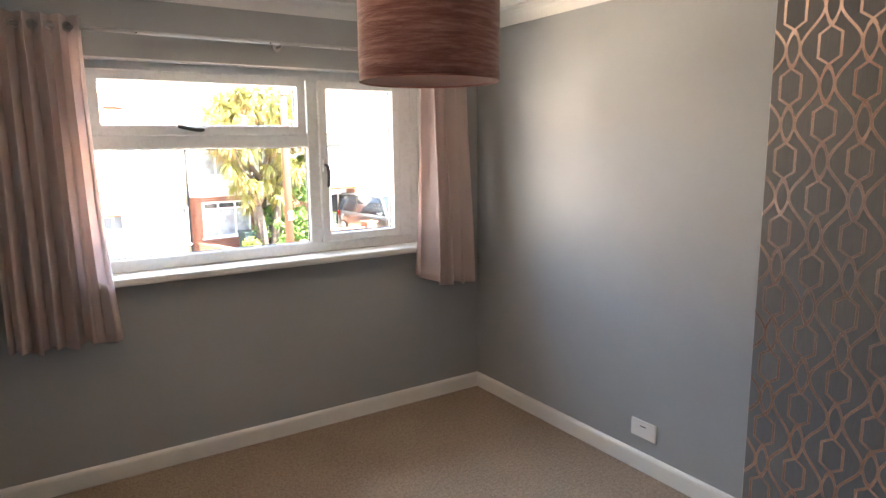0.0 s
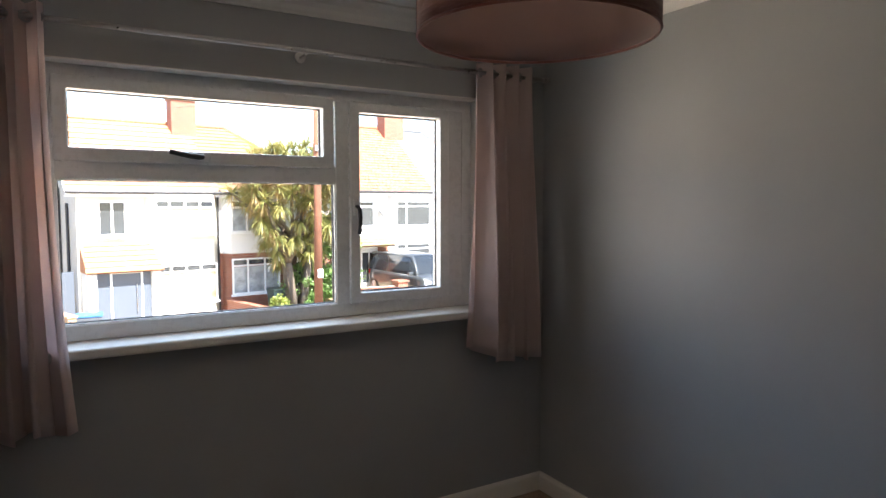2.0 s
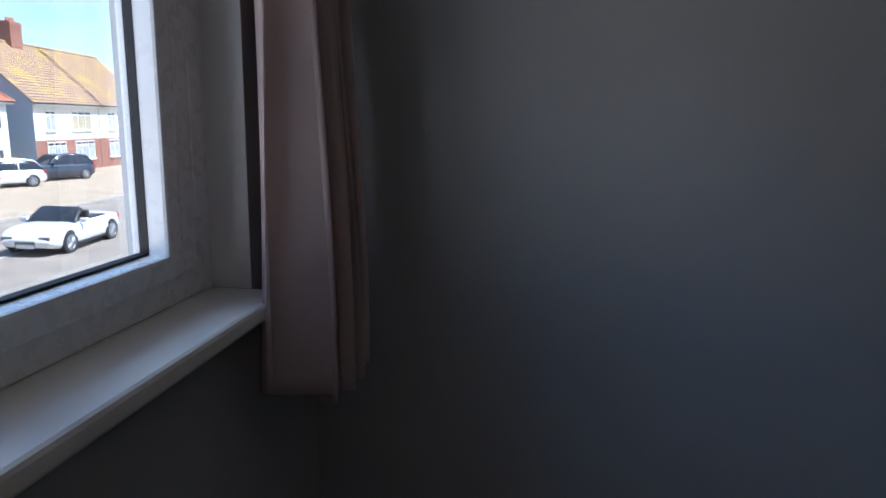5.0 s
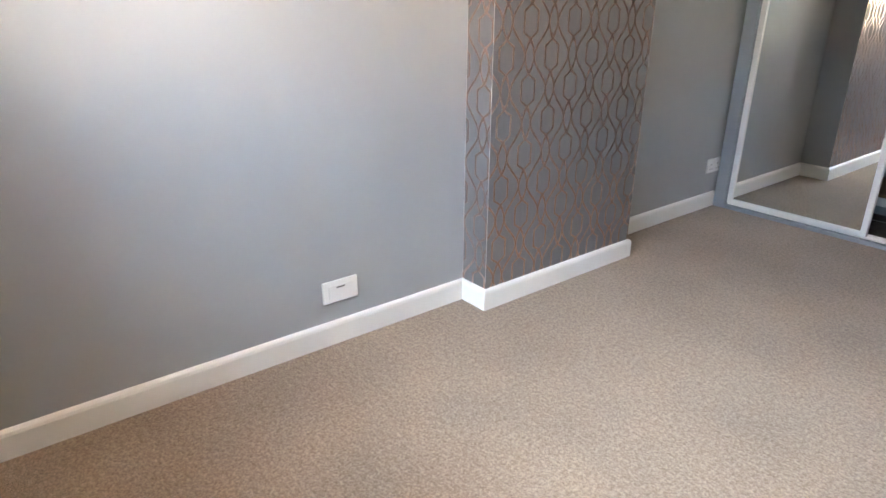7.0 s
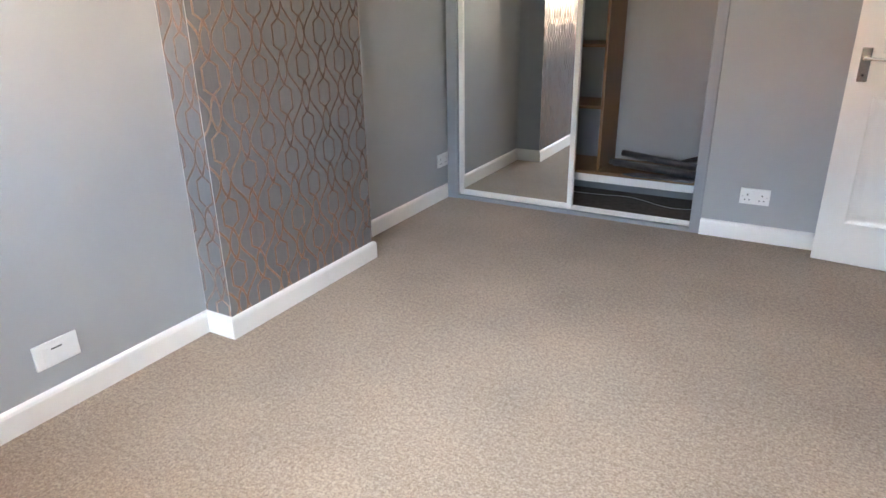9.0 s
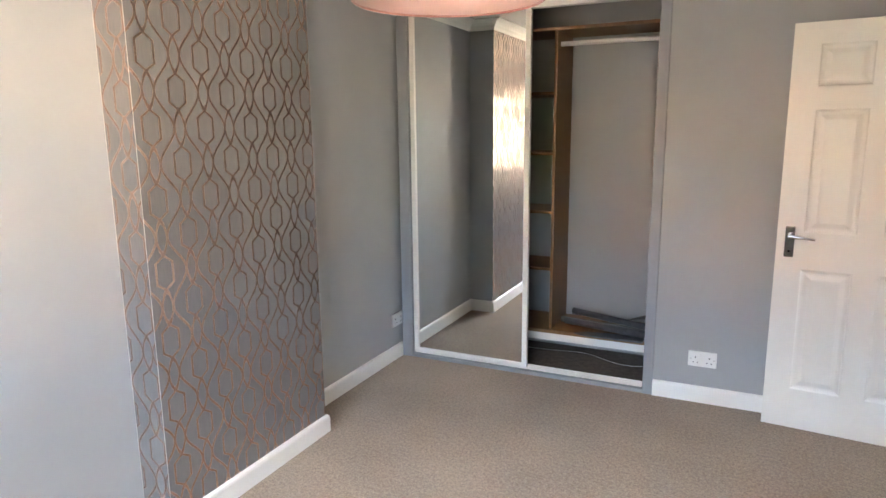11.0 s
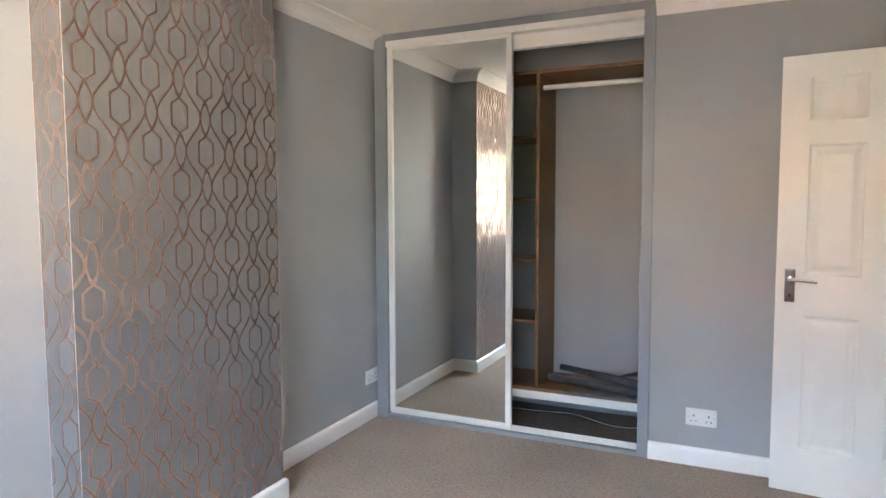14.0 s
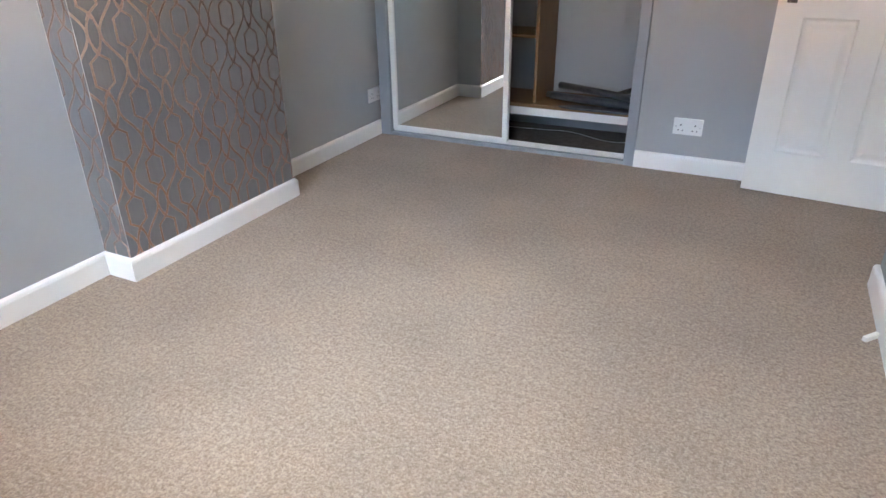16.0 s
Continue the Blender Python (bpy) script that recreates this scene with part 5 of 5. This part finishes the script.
def cordyline(s, d):
    rnd = random.Random(5)
    t = thing("cordyline_tree", street(s, d), "tall many-headed cordyline palm in a brick planter", "palm tree")
    bm, dead, crown = bmesh.new(), bmesh.new(), bmesh.new()
    knees = []
    for k in range(5):
        a = k * 1.26 + 0.3
        foot = Vector((0.20 * math.cos(a), 0.20 * math.sin(a), -0.05))
        knee = Vector((0.50 * math.cos(a) + rnd.uniform(-.15, .15), 0.4 * math.sin(a), 2.0 + rnd.uniform(-.3, .5)))
        tube(bm, foot, knee, 0.17, 0.12, 10)
        knees.append(knee)
    for k in range(150):
        z = 1.9 + 4.45 * ((k + rnd.random()) / 150) ** 0.55
        wide = 0.5 + 1.95 * min(1, (z - 1.7) / 2.9) if z < 5.1 else 2.45 * max(0.1, 1 - ((z - 5.1) / 1.4) ** 2) ** 0.5
        a, r = k * 2.39996 + rnd.uniform(-.3, .3), (0.2 + 0.8 * rnd.random()) ** 0.5
        tip = Vector((wide * r * math.cos(a), 0.8 * wide * r * math.sin(a), z + rnd.uniform(-.12, .12)))
        if z > 3.2 and k % 8 == 0:
            tube(bm, knees[k % 5], tip, 0.085, 0.05, 7)
        top = (z - 1.9) / 4.45
        for _ in range(72):
            a = rnd.uniform(0, 6.283)
            lift = rnd.uniform(-0.7, 1.7) if top > 0.5 else rnd.uniform(-1.2, 0.7)
            blade(crown, tip, (math.cos(a), math.sin(a), lift), rnd.uniform(0.42, 0.75), 0.025, rnd.uniform(0.2, 0.9) + (0.7 if top < 0.5 else 0), 3)
        for _ in range(14 if top > 0.5 else 8):
            a = rnd.uniform(0, 6.283)
            blade(dead, tip + Vector((0, 0, rnd.uniform(-.3, -.05))), (math.cos(a), math.sin(a), -0.3), rnd.uniform(0.35, 0.6), 0.018, rnd.uniform(1.0, 2.2), 3)
    part("trunk", bm, BARK, t, smooth=True)
    part("crown", crown, LEAF_CORDY, t, "green and yellowish strap leaves")
    part("dry_skirt", dead, LEAF_DEAD, t, "hanging dry brown leaves")


def shrub(name, m, size, count, mat, seed, label, category, lw=0.05, stems=6, clumps=26, bloom=None):
    """Stems and many small leaves gathered in uneven clumps."""
    rnd = random.Random(seed)
    t = thing(name, m, label, category)
    bm, wood = bmesh.new(), bmesh.new()
    cl = []
    for _ in range(clumps):
        a, r, z = rnd.uniform(0, 6.283), rnd.uniform(0, 1) ** 0.6, rnd.uniform(0.12, 1)
        bulge = math.sin(math.pi * min(1, 0.15 + 0.85 * z)) ** 0.5 if z < 1 else 0.2
        cl.append((Vector((r * bulge * size[0] * math.cos(a), r * bulge * size[1] * math.sin(a), z * size[2])), rnd.uniform(0.16, 0.34) * min(size)))
    for _ in range(count):
        c, rad = rnd.choice(cl)
        off = Vector((rnd.gauss(0, 1), rnd.gauss(0, 1), rnd.gauss(0, 0.8))) * rad * 0.6
        p = c + off
        u = Vector((rnd.gauss(0, 1), rnd.gauss(0, 1), rnd.gauss(0, 0.7))).normalized()
        v = u.cross(Vector((rnd.gauss(0, 1), rnd.gauss(0, 1), rnd.gauss(0, 1)))).normalized()
        l, w = lw * rnd.uniform(1.2, 2.2), lw * rnd.uniform(0.5, 0.9)
        vs = [bm.verts.new(q) for q in (p, p + u * l * 0.5 + v * w, p + u * l, p + u * l * 0.5 - v * w)]
        bm.faces.new(vs)
    for k in range(stems):
        c = cl[k % len(cl)][0]
        tube(wood, (0.1 * math.cos(k * 2.1), 0.1 * math.sin(k * 2.1), -0.05), c, 0.022 * max(1, size[2] / 2.5), 0.008, 6)
    part("stem", wood, BARK, t)
    part("foliage", bm, mat, t)
    if bloom:
        bm = bmesh.new()
        for _ in range(260):
            c, rad = rnd.choice(cl)
            p = c + Vector((rnd.gauss(0, 1), rnd.gauss(0, 1), abs(rnd.gauss(0, 1)))) * rad * 0.75
            bmesh.ops.create_icosphere(bm, subdivisions=1, radius=rnd.uniform(0.02, 0.038), matrix=Matrix.Translation(p))
        part("blossom", bm, bloom, t, "small pinkish white blossoms")
    return t


cordyline(8.2, 20.4)
shrub("bush", street(9.9, 20.5), (1.0, 0.9, 3.8), 13000, LEAF_BUSH, 11, "tall leafy green bush beside the palm", "bush", 0.065, 8, 60)
shrub("bush", street(8.6, 20.3), (0.8, 0.7, 2.2), 2600, LEAF_BUSH, 12, "green bush at the foot of the palm", "bush", 0.055)
shrub("bush", street(7.1, 19.6), (0.75, 0.45, 0.85), 1500, LEAF_LIME, 13, "low yellow-green plant in the brick planter", "plant", 0.05)
shrub("bush", street(1.25, 6.8), (0.8, 0.6, 1.72), 2600, LEAF_LIME, 14, "yellow-green shrub with pinkish blossom in the front garden", "bush", 0.04, bloom=BLOSSOM)
shrub("tree", street(46.0, 54.0), (9.5, 6.0, 10.8), 42000, LEAF_TREE, 15, "large rounded green tree behind the houses", "tree", 0.34, 10, 240)
shrub("tree", street(-3.6, 34.0), (4.2, 4.2, 8.6), 14000, LEAF_TREE, 16, "dark green tree behind the houses", "tree", 0.32, 10, 40)

# ---------------------------------------------------------------- vehicles
TYRE = plain("black_tyre", (0.02, 0.02, 0.02), 0.8)
RIM = plain("alloy_rim", (0.55, 0.55, 0.56), 0.3, 0.9)
CAR_GLASS = plain("dark_car_glass", (0.02, 0.024, 0.028), 0.05, spread=0.2, spec=0.6)
LAMP_CLEAR = plain("clear_headlamp", (0.6, 0.62, 0.64), 0.1, spread=0.1)
LAMP_DARK = plain("smoked_headlamp", (0.10, 0.105, 0.11), 0.12, spread=0.2)
LAMP_RED = plain("red_tail_lamp", (0.40, 0.02, 0.015), 0.15, spread=0.1)
PLATE_Y = plain("yellow_number_plate", (0.62, 0.50, 0.06), 0.4, spread=0.03)
PLATE_W = plain("white_number_plate", (0.72, 0.72, 0.70), 0.4, spread=0.03)
TRIM_BLACK = plain("black_car_trim", (0.015, 0.015, 0.016), 0.4)


def car_paint(name, col):
    s = Nodes(name)
    s.set(Base_Color=s.ramp(s.noise(3, 3), (0.3, tuple(c * 0.93 for c in col)), (0.7, col)), Roughness=0.3, Coat_Weight=0.8, Coat_Roughness=0.06)
    return s.mat


def curve_at(points, x):
    """Height on a broken line, eased at its corners by averaging over a short stretch."""
    def raw(q):
        if q <= points[0][0]:
            return points[0][1]
        for (xa, za), (xb, zb) in zip(points, points[1:]):
            if q <= xb:
                return za + (zb - za) * (q - xa) / max(1e-6, xb - xa)
        return points[-1][1]
    return sum(raw(x + k * 0.035) for k in (-2, -1, 0, 1, 2)) / 5


def car(m, L, Wd, H, belt, nose, tail, screen, rear, paint, label, category="car", open_top=False, spoiler=False):
    """A vehicle facing +x. nose, tail: heights of bonnet and boot ends; screen, rear: x of the feet and tops of the glass."""
    c = thing("car" if category == "car" else "van", m, label, category, "vehicles in the street")
    hw, cl, half = Wd / 2, 0.19, L / 2
    upper = [(-half, tail * 0.72), (-half + 0.10, tail), (rear[0], belt), (screen[0], belt), (half - 0.75, nose + 0.10), (half - 0.22, nose), (half - 0.05, nose * 0.80), (half, nose * 0.62)]
    rings, bm = [], bmesh.new()
    n = 34
    for i in range(n + 1):
        x = -half * math.cos(math.pi * i / n)
        z = curve_at(upper, x)
        end = max(0.0, (abs(x) - (half - 0.75)) / 0.75)
        w = hw * (1 - 0.20 * end ** 2.2)
        lo = cl + 0.13 * end ** 3
        sec = [(0.86 * w, lo), (0.97 * w, lo + 0.10), (w, lo + (z - lo) * 0.48), (0.985 * w, lo + (z - lo) * 0.76), (0.94 * w, z - 0.045), (0.86 * w, z - 0.006), (0.5 * w, z + 0.022)]
        rings.append([bm.verts.new((x, y, q)) for y, q in sec] + [bm.verts.new((x, -y, q)) for y, q in reversed(sec)])
    for a, b in zip(rings, rings[1:]):
        for i in range(14):
            j = (i + 1) % 14
            bm.faces.new((a[i], b[i], b[j], a[j]))
    bm.faces.new(rings[0]), bm.faces.new(rings[-1][::-1])
    bmesh.ops.recalc_face_normals(bm, faces=bm.faces)
    part("body", bm, paint, c, smooth=True)
    top, mid = hw * 0.78, (rear[1] + screen[1]) / 2 - 0.1

    def slope(p, q, k):
        return p[0] + (q[0] - p[0]) * k, p[1] + (q[1] - p[1]) * k + 0.10 * math.sin(math.pi * k) * (H - belt)

    drop = 0.035 if category == "van" else 0.085
    foot_r, top_r, top_s, foot_s = (rear[0], belt - 0.02), (rear[1], H - drop), (screen[1], H - drop * 0.7), (screen[0], belt - 0.02)
    line = [(*slope(foot_r, top_r, k), "r") for k in (0, 0.3, 0.6, 0.85)] + [(rear[1], H - drop, "t"), ((rear[1] + mid) / 2, H - drop * 0.22, "t"), (mid - 0.045, H, "p"), (mid + 0.045, H, "t"),
           ((mid + screen[1]) / 2, H - drop * 0.14, "t"), (screen[1], H - drop * 0.7, "s")] + [(*slope(top_s, foot_s, k), "s") for k in (0.2, 0.45, 0.72, 1)]
    if open_top:
        line = line[9:]
    glass, shell = bmesh.new(), bmesh.new()

    def section(bm, x, z, grow):
        k = max(0.0, min(1.0, (z - belt) / (H - belt)))
        tw = hw * 0.91 + (top - hw * 0.91) * k + grow
        side = belt - 0.02 + max(0, z - 0.075 - belt + 0.02)
        return [bm.verts.new(p) for p in ((x, -hw * 0.915 - grow, belt - 0.03), (x, -tw, side), (x, -tw * 0.82, z + grow), (x, tw * 0.82, z + grow), (x, tw, side), (x, hw * 0.915 + grow, belt - 0.03))]

    gl = [section(glass, x, z, 0.0) for x, z, _ in line]
    sh = [section(shell, x, z, 0.007) for x, z, _ in line]
    for i in range(len(line) - 1):
        kind = line[i][2]
        for k in range(5):
            if not (open_top and k in (0, 4)):
                glass.faces.new((gl[i][k], gl[i + 1][k], gl[i + 1][k + 1], gl[i][k + 1]))
            solid = k in (1, 3) or (k == 2 and kind in "tp") or (k in (0, 4) and (kind == "p" or category == "van" and kind == "r"))
            if solid:
                shell.faces.new((sh[i][k], sh[i + 1][k], sh[i + 1][k + 1], sh[i][k + 1]))
    part("glasshouse", glass, CAR_GLASS, c, smooth=True)
    roof = part("roof" if not open_top else "screen_frame", shell, TRIM_BLACK if open_top else paint, c, smooth=True)
    roof.modifiers.new("thickness", "SOLIDIFY").thickness = 0.008
    if open_top:
        boxes("cockpit", TRIM_BLACK, c, (rear[0] + 0.1, screen[0] - 0.1, -hw * 0.8, hw * 0.8, belt - 0.1, belt + 0.035), bevel=0.03)
        for y in (-0.36, 0.36):
            boxes("seat", TRIM_BLACK, c, (-0.55, -0.36, y - 0.2, y + 0.2, belt - 0.2, belt + 0.26), bevel=0.07)
    if spoiler:
        boxes("spoiler", paint, c, (rear[1] - 0.15, rear[1] + 0.05, -top * 0.8, top * 0.8, H - 0.115, H - 0.085), bevel=0.014)
    for y in (-1, 1):
        def span(p, q):
            return min(y * p, y * q), max(y * p, y * q)
        boxes("mirror", paint, c, (screen[0] - 0.34, screen[0] - 0.18, *span(hw * 0.95, hw + 0.19), belt - 0.01, belt + 0.13), bevel=0.04, segments=3)
        boxes("headlamp", LAMP_DARK if open_top else LAMP_CLEAR, c, (half - 0.42, half - 0.02, *span(hw - 0.52, hw - 0.17), nose * 0.64, nose * 0.82), bevel=0.04, segments=3)
        boxes("tail_lamp", LAMP_RED, c, (-half - 0.004, -half + 0.22, *span(hw - 0.38, hw - 0.13), tail * 0.70, tail * 0.92), bevel=0.03)
        boxes("sill", TRIM_BLACK, c, (-half + 1.2, half - 1.2, *span(hw - 0.06, hw - 0.012), cl, cl + 0.07), bevel=0.01)
        for x in (-0.42, 0.55):
            boxes("door_handle", paint, c, (x - 0.11, x + 0.05, *span(hw - 0.03, hw + 0.018), belt - 0.17, belt - 0.135), bevel=0.008)
        for x in (half - 0.85, -half + 0.80):
            bm = bmesh.new()
            tube(bm, (x, y * (hw - 0.22), 0.34), (x, y * (hw - 0.004), 0.34), 0.375, seg=28)
            part("wheel_arch", bm, TRIM_BLACK, c)
            bm = bmesh.new()
            tube(bm, (x, y * (hw - 0.20), 0.32), (x, y * (hw + 0.008), 0.32), 0.32, seg=28)
            rounded(bm, 0.02, 2)
            tyre = part("wheel", bm, TYRE, c)
            bm = bmesh.new()
            tube(bm, (x, y * hw, 0.32), (x, y * (hw + 0.016), 0.32), 0.09, seg=14)
            for q in range(10):
                a = q * 2 * math.pi / 10
                tube(bm, (x, y * (hw + 0.008), 0.32), (x + 0.225 * math.cos(a), y * (hw + 0.008), 0.32 + 0.225 * math.sin(a)), 0.026, 0.022, 6)
            hoop = [[bm.verts.new((x + r * math.cos(a), y * (hw + d), 0.32 + r * math.sin(a))) for a in [q * math.pi / 14 for q in range(28)]] for r, d in ((0.205, 0.004), (0.215, 0.018), (0.238, 0.011))]
            for ra, rb in zip(hoop, hoop[1:]):
                for q in range(28):
                    bm.faces.new((ra[q], ra[(q + 1) % 28], rb[(q + 1) % 28], rb[q]))
            part("rim", bm, RIM, tyre)
    boxes("grille", TRIM_BLACK, c, (half - 0.14, half + 0.004, -hw * 0.36, hw * 0.36, nose * 0.40, nose * 0.66), bevel=0.03)
    for k in range(3):
        z = nose * (0.45 + 0.07 * k)
        boxes("grille_bar", RIM, c, (half - 0.02, half + 0.009, -hw * 0.33, hw * 0.33, z, z + 0.012))
    boxes("bumper_vent", TRIM_BLACK, c, (half - 0.3, half - 0.004, -hw * 0.70, hw * 0.70, cl + 0.15, cl + 0.22), bevel=0.02)
    boxes("front_plate", PLATE_W, c, (half - 0.03, half + 0.014, -0.26, 0.26, nose * 0.36, nose * 0.36 + 0.11))
    boxes("rear_plate", PLATE_Y, c, (-half - 0.02, -half + 0.02, -0.26, 0.26, tail * 0.5, tail * 0.5 + 0.11))
    return c


RED = car_paint("bright_red_car_paint", (0.62, 0.012, 0.02))
WHITE_CAR = car_paint("white_car_paint", (0.78, 0.78, 0.78))
SILVER = car_paint("silver_car_paint", (0.42, 0.43, 0.44))
CHARCOAL = car_paint("charcoal_van_paint", (0.040, 0.044, 0.046))
BLUE_BLACK = car_paint("dark_blue_car_paint", (0.02, 0.03, 0.05))
Z = G - 0.10
car(street(3.85, 9.85, Z), 4.35, 1.78, 1.50, 0.95, 0.80, 0.99, (0.95, 0.10), (-2.02, -1.45), RED, "bright red hatchback parked below the window", spoiler=True)
car(street(18.9, 12.3, Z, 180), 4.1, 1.8, 1.36, 0.86, 0.74, 0.86, (0.75, 0.12), (-1.35, -0.75), WHITE_CAR, "white convertible with its roof folded down on the road", open_top=True)
car(street(15.05, 22.5, G, -93), 5.1, 1.92, 1.96, 1.12, 1.06, 1.15, (1.95, 1.30), (-2.50, -2.42), CHARCOAL, "charcoal grey panel van parked on the drive", "van")
car(street(19.3, 23.3, G, 118), 3.9, 1.7, 1.42, 0.92, 0.85, 0.95, (0.9, 0.2), (-1.75, -1.3), SILVER, "silver hatchback parked nose to the house")
car(street(29.8, 24.9, G, 150), 4.6, 1.82, 1.62, 1.0, 0.9, 1.05, (1.35, 0.45), (-2.1, -1.75), SILVER, "silver people carrier parked on a front drive")
car(street(34.4, 25.3, G, 145), 4.4, 1.82, 1.62, 1.0, 0.95, 1.05, (1.0, 0.3), (-2.1, -1.6), WHITE_CAR, "white sport utility car parked on a drive")
car(street(39.6, 25.2, G, 155), 4.5, 1.85, 1.66, 1.02, 0.95, 1.05, (1.0, 0.3), (-2.1, -1.7), BLUE_BLACK, "dark blue sport utility car parked on a drive")
